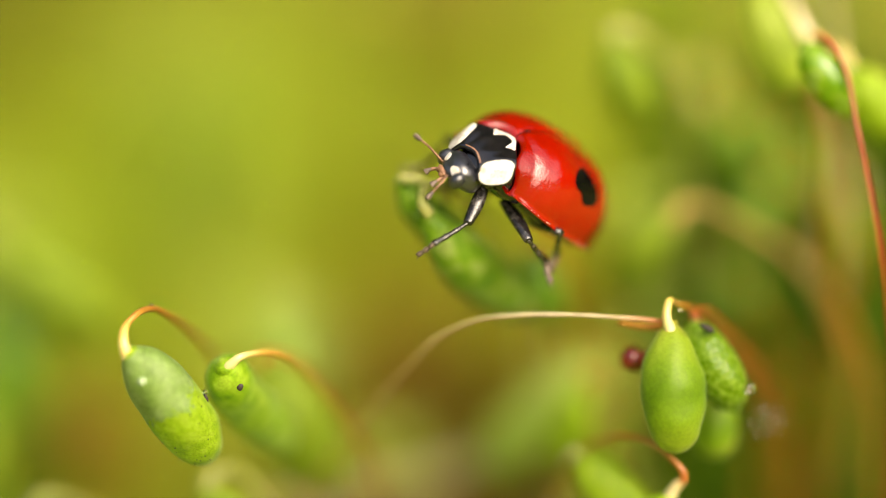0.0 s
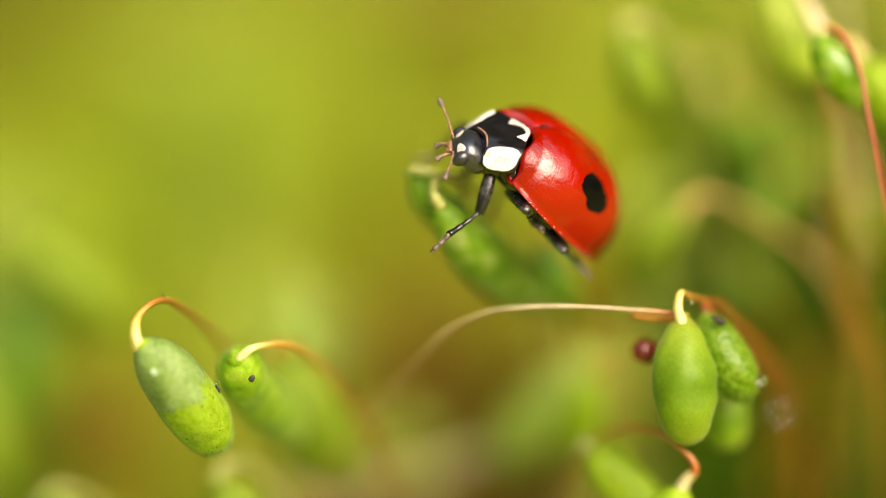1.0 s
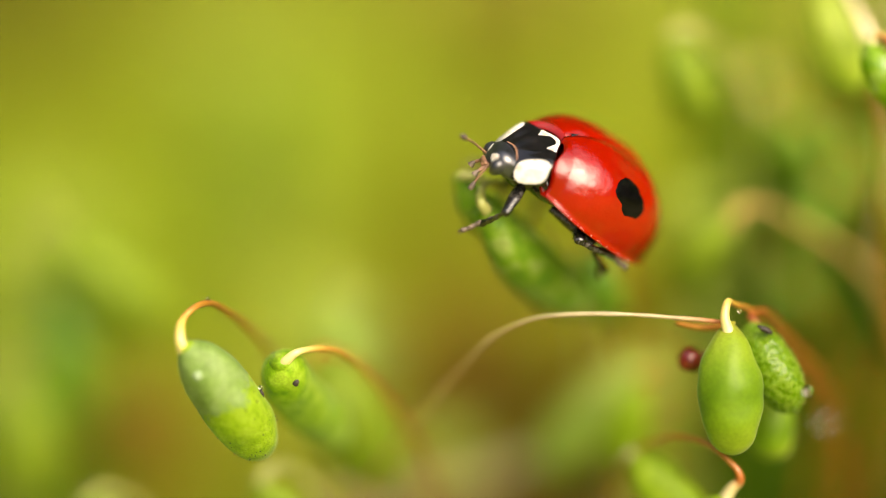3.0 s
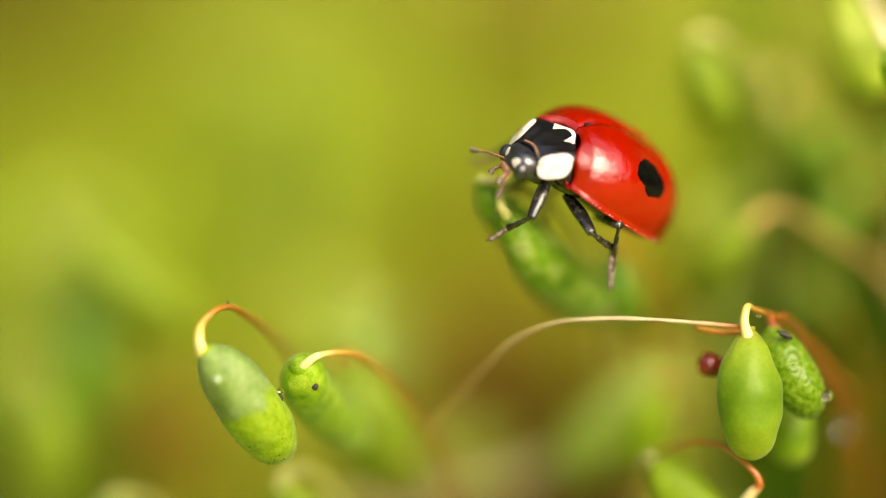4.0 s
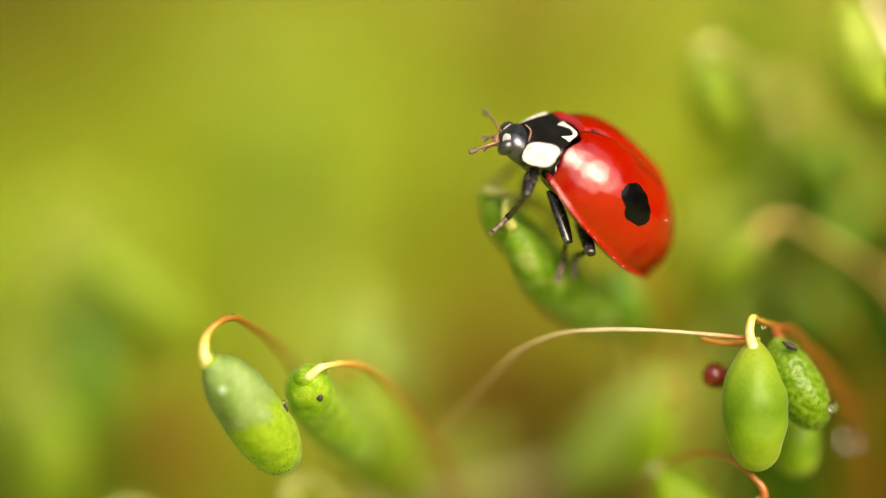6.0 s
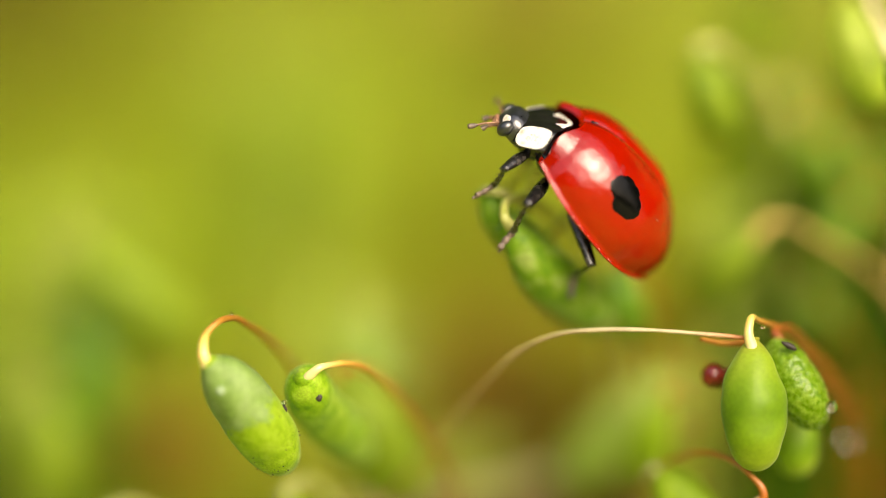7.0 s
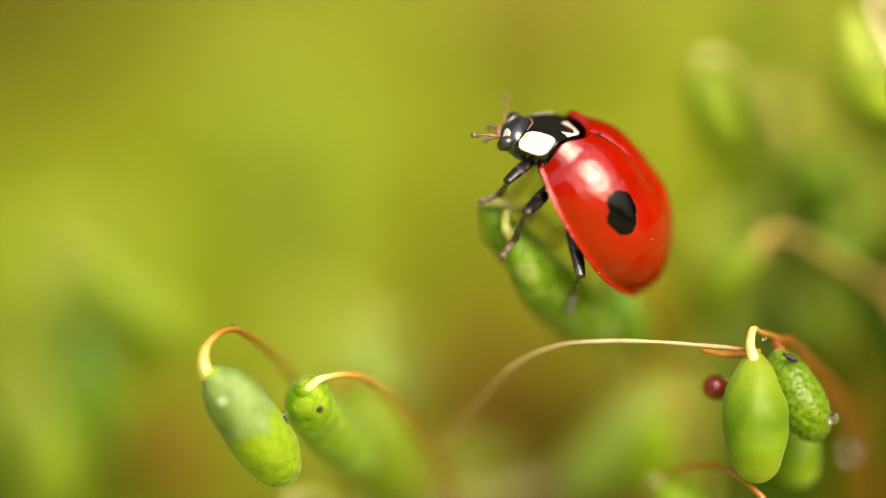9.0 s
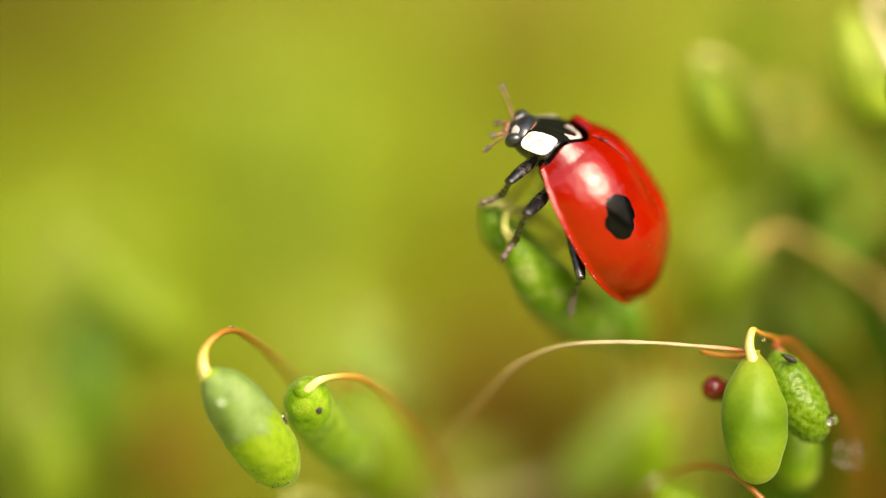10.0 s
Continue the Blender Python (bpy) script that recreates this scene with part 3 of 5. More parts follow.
# the tall ones near the upper corner
sporophyte("glossy deep green capsule on a tall red stem",
           [(10.40, 2.11, 27.66), (10.51, 2.15, 27.86), (10.80, 1.83, 27.78), (11.15, 1.50, 27.18), (11.36, 1.06, 26.08), (11.64, 0.76, 24.69), (11.94, 0.60, 23.00), (12.27, 0.98, 20.90)],
           [(10.32, 2.21, 27.68), (10.63, 1.99, 27.12), (10.96, 1.99, 26.65), (11.39, 2.26, 26.00)], 0.46, dewy_cap, 0.075, 0.2, 9, stem=tall_seta)
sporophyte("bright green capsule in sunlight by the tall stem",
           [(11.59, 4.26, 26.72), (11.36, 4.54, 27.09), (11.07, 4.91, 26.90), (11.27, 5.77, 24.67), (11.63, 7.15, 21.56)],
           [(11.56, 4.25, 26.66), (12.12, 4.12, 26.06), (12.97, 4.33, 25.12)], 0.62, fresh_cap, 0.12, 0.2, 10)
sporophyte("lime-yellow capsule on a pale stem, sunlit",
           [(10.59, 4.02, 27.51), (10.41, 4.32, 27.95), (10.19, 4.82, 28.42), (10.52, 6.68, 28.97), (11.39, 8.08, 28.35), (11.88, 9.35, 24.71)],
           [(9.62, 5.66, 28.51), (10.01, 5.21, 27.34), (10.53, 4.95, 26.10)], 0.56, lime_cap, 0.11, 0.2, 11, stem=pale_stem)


# farther ones, all soft
sporophyte("pale green capsule hanging behind the ladybird",
           [(6.14, 6.32, 27.18), (6.22, 6.37, 27.34), (6.55, 6.40, 27.38), (7.11, 6.79, 26.95), (7.69, 7.12, 26.24), (8.19, 8.70, 24.03)],
           [(6.14, 6.32, 27.18), (6.45, 6.12, 26.25), (6.85, 6.79, 24.90)], 0.58, soft_cap, 0.10, 0.2, 21, stem=perch_stem)
sporophyte("dull green capsule with a tan neck among the far stems",
           [(8.86, 14.39, 24.39), (8.94, 14.47, 24.75), (9.37, 14.93, 24.51), (9.98, 15.66, 23.14)],
           [(8.86, 14.39, 24.39), (9.53, 14.27, 23.79), (10.68, 15.01, 22.48)], 0.60, soft_cap, 0.14, 0.2, 22)
sporophyte("soft green capsule on a tan arching stem",
           [(7.56, 5.55, 22.74), (7.76, 5.62, 23.12), (8.18, 5.63, 23.21), (9.18, 5.95, 22.70), (10.31, 6.23, 21.98), (11.56, 7.21, 20.61)],
           [(7.60, 5.57, 22.81), (6.96, 5.86, 22.12), (6.20, 6.83, 20.78)], 0.52, soft_cap, 0.075, 0.2, 23, stem=tan_stem)
sporophyte("yellow-green capsule between the red stems",
           [(12.68, 11.86, 22.08), (12.54, 11.94, 22.44), (12.31, 12.40, 22.20), (12.36, 13.49, 20.14)],
           [(12.71, 11.88, 22.15), (12.79, 11.69, 21.29), (12.89, 11.90, 19.88)], 0.50, soft_cap, 0.16, 0.2, 24)
# soft dark ones among the stems
sporophyte("dark green capsule among the far stems",
           [(9.52, 11.31, 24.32), (9.58, 11.38, 24.63), (9.95, 11.77, 24.53), (10.70, 12.60, 23.17), (11.14, 13.67, 20.97)],
           [(9.52, 11.31, 24.32), (9.91, 11.17, 23.64), (10.36, 11.51, 22.86)], 0.46, perch_cap, 0.08, 0.2, 50, stem=stem_mat)
sporophyte("dark green capsule among the far stems",
           [(11.16, 12.19, 23.62), (11.23, 12.25, 23.93), (11.60, 12.64, 23.82), (12.37, 13.47, 22.44), (12.84, 14.53, 20.22)],
           [(11.16, 12.19, 23.62), (11.44, 12.02, 22.82), (11.79, 12.34, 21.92)], 0.46, perch_cap, 0.08, 0.2, 51, stem=stem_mat)
sporophyte("dark green capsule among the far stems",
           [(10.54, 9.95, 22.72), (10.61, 10.02, 23.03), (10.97, 10.40, 22.92), (11.73, 11.24, 21.55), (12.18, 12.30, 19.34)],
           [(10.54, 9.95, 22.72), (10.06, 9.82, 22.10), (9.64, 10.17, 21.36)], 0.46, perch_cap, 0.08, 0.2, 52, stem=stem_mat)
sporophyte("dark green capsule among the far stems",
           [(9.49, 11.49, 20.33), (9.55, 11.55, 20.64), (9.92, 11.94, 20.52), (10.67, 12.76, 19.10), (11.12, 13.81, 16.82)],
           [(9.49, 11.49, 20.33), (9.81, 11.36, 19.75), (10.19, 11.73, 19.05)], 0.46, perch_cap, 0.08, 0.2, 53, stem=stem_mat)
sporophyte("dark green capsule under the perch",
           [(4.09, 4.75, 22.28), (4.25, 5.30, 22.50), (4.82, 5.71, 21.98), (5.19, 7.33, 20.03)],
           [(4.02, 4.76, 22.35), (4.35, 4.60, 21.61), (4.73, 5.36, 20.37)], 0.42, deep_cap, 0.12, 0.2, 25, stem=stem_mat)
sporophyte("light green capsule far behind",
           [(-9.10, 10.01, 21.70), (-9.23, 10.07, 22.13), (-9.82, 10.02, 21.71), (-10.66, 11.41, 18.71)],
           [(-9.17, 9.99, 21.55), (-7.96, 9.85, 20.53), (-6.44, 10.25, 19.07)], 0.72, soft_cap, 0.07, 0.3, 26, stem=perch_stem)
sporophyte("deep green capsule far behind",
           [(-9.61, 11.58, 19.86), (-9.74, 11.64, 20.30), (-10.38, 11.88, 19.80), (-10.99, 12.38, 16.93)],
           [(-9.53, 11.58, 19.86), (-9.19, 11.38, 18.38), (-9.00, 11.67, 16.16)], 0.81, deep_cap, 0.07, 0.3, 27, stem=perch_stem)
sporophyte("pale green capsule hanging far behind",
           [(-10.26, 10.02, 17.69), (-10.40, 10.08, 18.13), (-10.88, 10.29, 17.47), (-11.17, 10.96, 15.77)],
           [(-10.26, 10.02, 17.69), (-10.08, 9.84, 16.38), (-10.26, 10.17, 14.46)], 0.78, soft_cap, 0.07, 0.3, 33, stem=perch_stem)
sporophyte("pale capsule softly lit behind the pair",
           [(-2.02, 8.52, 20.01), (-2.15, 8.55, 20.30), (-1.73, 8.87, 20.37), (-0.63, 10.09, 18.26)],
           [(-2.16, 8.52, 20.08), (-1.89, 8.42, 19.30), (-1.42, 8.84, 17.85)], 0.81, pale_cap, 0.07, 0.3, 28, stem=perch_stem)
sporophyte("pale capsule low among the moss",
           [(-8.05, 4.54, 15.90), (-7.91, 4.60, 16.17), (-7.24, 4.79, 16.10), (-6.48, 5.41, 15.18)],
           [(-8.12, 4.56, 15.97), (-7.65, 4.44, 15.42), (-7.01, 4.70, 14.25)], 0.55, perch_cap, 0.12, 0.2, 29, stem=perch_stem)
sporophyte("pale capsule under an amber arch low in the moss",
           [(-3.77, 2.23, 17.16), (-3.63, 2.29, 17.45), (-3.17, 2.52, 17.56), (-2.65, 2.83, 17.10), (-2.14, 3.42, 16.05)],
           [(-3.84, 2.24, 17.20), (-3.38, 2.12, 16.60), (-2.80, 2.32, 15.60)], 0.58, soft_cap, 0.12, 0.2, 30, stem=perch_stem)
sporophyte("pale green capsule leaning behind the group",
           [(6.05, 7.60, 18.81), (6.03, 7.80, 18.99), (6.34, 8.40, 18.90), (6.77, 9.60, 17.68)],
           [(5.96, 7.40, 18.83), (4.72, 7.60, 17.69), (2.99, 8.40, 15.80)], 0.78, pale_cap, 0.10, 0.3, 31, stem=stem_mat)
sporophyte("mid green capsule low behind the arch",
           [(5.37, 4.60, 18.98), (5.46, 4.80, 19.13), (5.74, 5.30, 18.94), (5.99, 6.50, 17.47)],
           [(5.33, 4.50, 19.01), (5.08, 4.60, 18.20), (4.85, 5.20, 16.83)], 0.50, fresh_cap, 0.08, 0.3, 32, stem=stem_mat)
for k, (top, low, bow) in enumerate((
        ((11.76, 8.51, 25.58), (12.18, 10.23, 19.22), 0.3), ((12.82, 6.74, 22.05), (12.20, 9.02, 18.33), -0.4), ((9.81, 8.41, 20.28), (11.39, 10.29, 14.68), 0.5),
        ((11.56, 5.48, 20.94), (12.87, 6.37, 15.50), 0.4), ((8.37, 5.29, 20.04), (10.46, 7.58, 16.37), 0.6), ((10.67, 7.08, 18.84), (9.84, 8.25, 14.70), -0.3))):
    top, low = Vector(top), Vector(low)
    foot = low + Vector((bow * 2, 14, 0))
    foot.z = ground_z(foot.x, foot.y)
    ob = thing("bare_sporophyte", foot, "bare reddish moss stem without a capsule", "moss", "bare red moss stems")
    part("seta", tube(spline([top, top.lerp(low, 0.5) + Vector((bow, 0, 0)), low, foot], 8), lambda u: 0.065 + 0.02 * u, 8, 0.1, k, foot), stem_mat, ob)


def build_blade():
    """A dry, folded grass blade lying across the moss."""
    line = spline([(6.34, 8.60, 17.80), (5.72, 9.00, 17.03), (4.65, 9.40, 16.34), (3.43, 9.80, 15.69), (2.05, 10.20, 15.14), (0.21, 10.80, 14.48), (-2.48, 11.60, 13.69)], 10)
    bm = bmesh.new()
    rows = []
    for i, p in enumerate(line):
        d = (line[min(i + 1, len(line) - 1)] - line[max(0, i - 1)]).normalized()
        s = d.cross(Vector((0, 1, 0))).normalized()
        w = 0.30 * min(1.0, 0.25 + i / 18)
        rows.append([bm.verts.new((p + s * w * a + Vector((0, b, 0))) * MM) for a, b in ((-1, 0.15), (-0.5, 0.02), (0, -0.15), (0.5, 0.02), (1, 0.15), (0.5, 0.10), (0, -0.05), (-0.5, 0.10))])
    for a, b in zip(rows, rows[1:]):
        for k in range(8):
            bm.faces.new((a[k], a[(k + 1) % 8], b[(k + 1) % 8], b[k]))
    bm.faces.new(rows[0])
    bm.faces.new(rows[-1])
    ob = thing("grass_blade", (0, 0, 0), "pale dry grass blade lying across the moss", "grass")
    part("lamina", bm, blade_mat, ob)
    part("midrib", tube([p + Vector((0, -0.16, 0)) for p in line], lambda u: 0.09, 8), straw_mat, ob)


build_blade()


# ------------------------------------------------------------------ straw, bead, drops
def build_straw():
    pts = [(6.83, -0.28, 21.72), (5.95, -0.36, 21.82), (4.67, -0.34, 21.91), (3.53, -0.15, 21.87), (2.59, 0.22, 21.68), (1.76, 0.63, 21.21), (1.06, 1.27, 20.35), (0.34, 2.07, 19.31), (-0.32, 2.89, 18.34)]
    foot = Vector(pts[-1]) + Vector((-4, 6, 0))
    foot.z = ground_z(foot.x, foot.y)
    ob = thing("dry_stem", foot, "pale dry moss stem arching between the capsules", "stem")
    part("stalk", tube(spline([*pts, foot], 12), lambda u: 0.048 + 0.02 * u + 0.006 * math.sin(90 * u), 10, 0.35, 3, foot, 0.8, True), straw_mat, ob)
    part("withered_tip", tube(spline([(6.95, 0.09, 21.53), (6.44, 0.08, 21.50), (5.85, 0.01, 21.62)], 8), lambda u: 0.10 - 0.05 * u, 10, 0.3, 5, foot), stem_mat, ob, "reddish withered tip")


build_straw()


def build_bead():
    c = Vector((6.20, 0.33, 20.67))
    ob = thing("red_bead", c, "small dark red glossy bud on a twig stub", "bud")
    part("bud", ball(0.29, segments=24, bump=0.15, seed=4), red_bead, ob)
    part("stub", tube(spline([(0.15, 0.1, 0.05), (0.45, 0.2, 0.1), (0.8, 0.3, 0.2)], 5), lambda u: 0.07, 8), red_bead, ob)


build_bead()

GRAINS = "dark grains on the capsules"


def grain(at, r, stretch, turn):
    tagged(part("soil_grain", ball(1.0, (0, 0, 0), [q * r for q in stretch], turn, 14, 0.25, r * 90), soil_dark), "tiny dark grain stuck to a moss capsule", "soil grain", GRAINS).location = Vector(at) * MM


grain((-2.78, -1.10, 20.52), 0.07, (1.0, 0.5, 1.2), (0, 35, 0))
grain((-3.56, -1.05, 20.28), 0.06, (0.7, 0.5, 1.6), (0, -20, 0))
grain((7.85, -0.32, 21.54), 0.12, (1.6, 0.8, 0.6), (0, 28, 0))

DROPS = "water drops"


def drop(at, r, stretch=(1, 1, 0.9), mat=None, label="clear bead of dew clinging to moss"):
    tagged(part("water_drop", ball(r, stretch=stretch, segments=20), mat or water), label, "water drop", DROPS).location = Vector(at) * MM


drop((8.82, -0.51, 20.17), 0.15)
drop((7.24, -0.42, 22.00), 0.06)
drop((-4.78, -0.17, 22.26), 0.045)
drop((-4.93, -2.03, 20.93), 0.08, (1, 0.6, 1), skylit_bead, "bead of dew on a capsule, sky reflection put into its pale colour")
drop((-3.57, -1.02, 20.40), 0.07)
drop((6.38, -0.69, 19.78), 0.035)
drop((6.68, 0.08, 18.59), 0.05)
drop((9.78, 3.69, 18.26), 0.22)


# ------------------------------------------------------------------ ladybird
ladybird = thing("ladybird", (0, 0, 0), "red two-spotted ladybird with cream-marked black front", "ladybird")
XC, AF, AR, HB, HC, ZB = -0.787, 2.683, 1.774, 1.757, 1.578, 0.61
CUT, ROUND = 1.47, 0.841


def shell(x, phi, lift=0.0, sgn=1):
    """Point of the wing-case dome: x along the body, phi from the seam (0) to the rim (90 degrees)."""
    a, e = (AF, 3.326) if x > XC else (AR, 1.44)
    k = math.sqrt(max(0.0, 1 - abs((min(x, 1.45) - XC) / a) ** e)) - 0.30 * max(0.0, x - 1.45)
    w = HB * k + lift
    h = (HC - 0.07 * math.exp(-(phi / 0.03) ** 2)) * k + lift
    s, c = max(0.0, math.sin(phi)) ** ROUND, max(0.0, math.cos(phi)) ** ROUND
    return Vector((x, sgn * w * s, ZB + h * c))


def wing_case(sgn):
    bm = bmesh.new()
    nu, nv = 64, 36
    grid = []
    for i in range(nu + 1):
        f = i / nu
        row = []
        for j in range(nv + 1):
            g = j / nv
            phi = radians(0.25 + 89.75 * g)
            x0 = CUT + 0.17 * math.sin(phi) ** 2 + 0.24 * math.sin(2 * phi) ** 2
            an = f * math.pi / 2
            x = x0 + (XC - AR - x0) * (1 - math.cos(an)) if f < 1 else XC - AR + 0.001
            row.append(bm.verts.new(shell(x, phi, 0, sgn) * MM))
        # flared rim and folded-under edge
        e = shell(x, radians(90), 0, sgn)
        k = min(1.0, max(0.15, abs(e.y) / 0.6))
        for dy, dz in ((0.035, -0.02), (0.085, -0.012), (0.095, -0.05), (-0.05, -0.08), (-0.30, -0.02)):
            row.append(bm.verts.new(Vector((e.x, e.y + sgn * dy * k, e.z + dz)) * MM))
        grid.append(row)
    for a, b in zip(grid, grid[1:]):
        for j in range(len(a) - 1):
            bm.faces.new((a[j], a[j + 1], b[j + 1], b[j]))
    # front lip turned down into the joint
    lip = [bm.verts.new(v.co + Vector((-0.03 * MM, 0, 0)) + Vector((0, -v.co.y, -v.co.z)) * 0.10) for v in grid[0]]
    for j in range(len(lip) - 1):
        bm.faces.new((grid[0][j + 1], grid[0][j], lip[j], lip[j + 1]))
    return part("wing_case", bm, red, ladybird, "glossy red wing case with one black spot")


def on_shell(outline, x0, phi0, sgn, lift, rings=8, n=96):
    """A thin patch that follows the dome; outline(angle) gives its reach in millimetres."""
    bm = bmesh.new()
    c = bm.verts.new(shell(x0, phi0, lift, sgn) * MM)
    rows = []
    for i in range(1, rings + 1):
        row = []
        for k in range(n):
            an = 2 * math.pi * k / n
            r = outline(an) * i / rings
            x = x0 + r * math.cos(an) * 1.05
            phi = phi0 + r * math.sin(an) / 1.68
            row.append(bm.verts.new(shell(x, phi, lift * (1 if i < rings else 0.1), sgn) * MM))
        rows.append(row)
    for k in range(n):
        bm.faces.new((c, rows[0][k], rows[0][(k + 1) % n]))
        for a, b in zip(rows, rows[1:]):
            bm.faces.new((a[k], b[k], b[(k + 1) % n], a[(k + 1) % n]))
    return bm


def spot_outline(an):
    # two rounded lobes with a bay on either side
    r = 1 + 0.09 * math.cos(2 * an - 4.86) - 0.17 * math.exp(-((an - 0.90) / 0.26) ** 2) - 0.15 * math.exp(-((an - 3.85) / 0.28) ** 2)
    return 0.475 * (r + 0.03 * math.sin(5 * an + 1.1) + 0.02 * math.sin(9 * an) + 0.012 * math.sin(17 * an + 0.4))


for sgn in (1, -1):
    case = wing_case(sgn)
    part("spot", on_shell(spot_outline, -0.075, radians(48), sgn, 0.008), spot_black, case, "matt black rounded spot")

    # a row of pale dots in place of glints along the front half of the rim
    bm = bmesh.new()
    glint_rng = random.Random(3)
    for k in range(40):
        e = shell(1.30 - 0.062 * k + glint_rng.uniform(-0.03, 0.03), radians(90), 0, sgn)
        if glint_rng.random() < 0.25:
            continue
        m = Matrix.Translation(Vector((e.x, e.y + sgn * 0.085, e.z - 0.02 + glint_rng.uniform(-0.02, 0.02))) * MM)
        m = m @ pose(0, 0, 0, glint_rng.uniform(-40, 40), glint_rng.uniform(-40, 40), 0) @ Matrix.Diagonal((0.7, 1.0, 2.0, 1))
        bmesh.ops.create_icosphere(bm, subdivisions=1, radius=glint_rng.uniform(0.004, 0.011) * MM, matrix=m)
    part("rim_glints", bm, cream, case, "row of tiny pale dots standing in for rim glints")
part("dew_bead", ball(0.04, tuple(shell(-1.063, radians(38), 0.02)), (1, 1, 0.7), segments=14), water, ladybird, "tiny bead of dew")

# underside and abdomen
part("abdomen", ball(1.0, (-0.55, 0, 0.55), (1.88, 1.50, 0.42), segments=32, bump=0.05), black, ladybird, "black segmented underside")
part("thorax", ball(1.0, (1.15, 0, 0.60), (0.72, 1.05, 0.45), segments=24, bump=0.08), black, ladybird)
part("neck", ball(1.0, (1.72, 0, 0.50), (0.50, 0.66, 0.50), segments=24), black, ladybird)

def build_scutellum():
    """The tiny dark triangle between the wing cases."""
    bm = bmesh.new()
    rows = []
    for i in range(7):
        f = i / 6
        x, half = CUT - 0.11 - 0.15 * f, 0.05 * (1 - f) + 0.004
        rows.append([bm.verts.new(Vector((x, half * q, shell(x, abs(half * q) / 1.3 + 0.06).z + 0.012 * (1 - q * q))) * MM) for q in (-1, -0.5, 0, 0.5, 1)])
    for a, b in zip(rows, rows[1:]):
        for k in range(4):
            bm.faces.new((a[k], a[k + 1], b[k + 1], b[k]))
    part("scutellum", bm, black, ladybird)


build_scutellum()


# pronotum
SHIELD_BACK = [Vector(q) for q in ((1.47, 0, 1.50), (1.66, 0.37, 1.36), (1.87, 0.81, 1.14), (1.72, 0.98, 0.72))]
SHIELD_FRONT = [Vector(q) for q in ((2.33, 0, 0.72), (2.345, 0.22, 0.67), (2.34, 0.40, 0.55), (2.24, 0.56, 0.24))]
KNOTS = (0.0, 0.4, 0.72, 1.0)


def shield_edge(pts, g):
    """A smooth half edge of the neck shield, g from the middle (0) to the side (1)."""
    slope = [(pts[1].y / KNOTS[1]) * Vector((0, 1, 0))]
    slope += [(pts[k + 1] - pts[k - 1]) / (KNOTS[k + 1] - KNOTS[k - 1]) for k in (1, 2)] + [(pts[3] - pts[2]) / (KNOTS[3] - KNOTS[2])]
    k = 0 if g < KNOTS[1] else 1 if g < KNOTS[2] else 2
    d = KNOTS[k + 1] - KNOTS[k]
    t = (g - KNOTS[k]) / d
    return (pts[k] * (2 * t ** 3 - 3 * t * t + 1) + slope[k] * d * (t ** 3 - 2 * t * t + t)
            + pts[k + 1] * (3 * t * t - 2 * t ** 3) + slope[k + 1] * d * (t ** 3 - t * t))


def neck_shield(f, g, lift=0.0):
    """f: 0 at the back to 1 at the front; g: -1 to 1 from side to side."""
    p = shield_edge(SHIELD_BACK, abs(g)).lerp(shield_edge(SHIELD_FRONT, abs(g)), f)
    out = Vector((0.30, p.y, max(0.0, p.z - 0.35))).normalized()
    p += out * ((0.20 + 0.15 * g * g) * f * (1 - f) + lift)
    if g < 0:
        p.y = -p.y
    return p


def build_pronotum():
    bm = bmesh.new()
    nf, ng = 20, 48
    up = [[bm.verts.new(neck_shield(i / nf, -1 + 2 * j / ng) * MM) for j in range(ng + 1)] for i in range(nf + 1)]
    dn = [[bm.verts.new(neck_shield(i / nf, (-1 + 2 * j / ng) * 0.97, -0.09) * MM) for j in range(ng + 1)] for i in range(nf + 1)]
    for i in range(nf):
        for j in range(ng):
            bm.faces.new((up[i][j], up[i][j + 1], up[i + 1][j + 1], up[i + 1][j]))
            bm.faces.new((dn[i][j], dn[i + 1][j], dn[i + 1][j + 1], dn[i][j + 1]))
    for i in range(nf):
        for j in (0, ng):
            bm.faces.new((up[i][j], up[i + 1][j], dn[i + 1][j], dn[i][j]))
    for j in range(ng):
        for i in (0, nf):
            bm.faces.new((up[i][j], up[i][j + 1], dn[i][j + 1], dn[i][j]))
    return part("pronotum", bm, black, ladybird, "glossy black neck shield with cream patches")


def shield_patch(name, inside, parent, label, lift=0.010, nf=60, ng=140, g0=-1.0, g1=1.0, mat=None):
    """Cells of a fine grid on the shield for which inside(f, g) holds; a proud, thin mark."""
    bm = bmesh.new()
    made = {}

    def v(i, j):
        if (i, j) not in made:
            made[i, j] = bm.verts.new(neck_shield(0.01 + 0.98 * i / nf, g0 + (g1 - g0) * j / ng, lift) * MM)
        return made[i, j]

    for i in range(nf):
        for j in range(ng):
            if inside((i + 0.5) / nf, g0 + (g1 - g0) * (j + 0.5) / ng):
                bm.faces.new((v(i, j), v(i, j + 1), v(i + 1, j + 1), v(i + 1, j)))
    for _ in range(3):
        bmesh.ops.smooth_vert(bm, verts=[q for q in bm.verts if q.is_boundary], factor=0.5, use_axis_x=True, use_axis_y=True, use_axis_z=True)
    return part(name, bm, mat or cream, parent, label)


shield = build_pronotum()
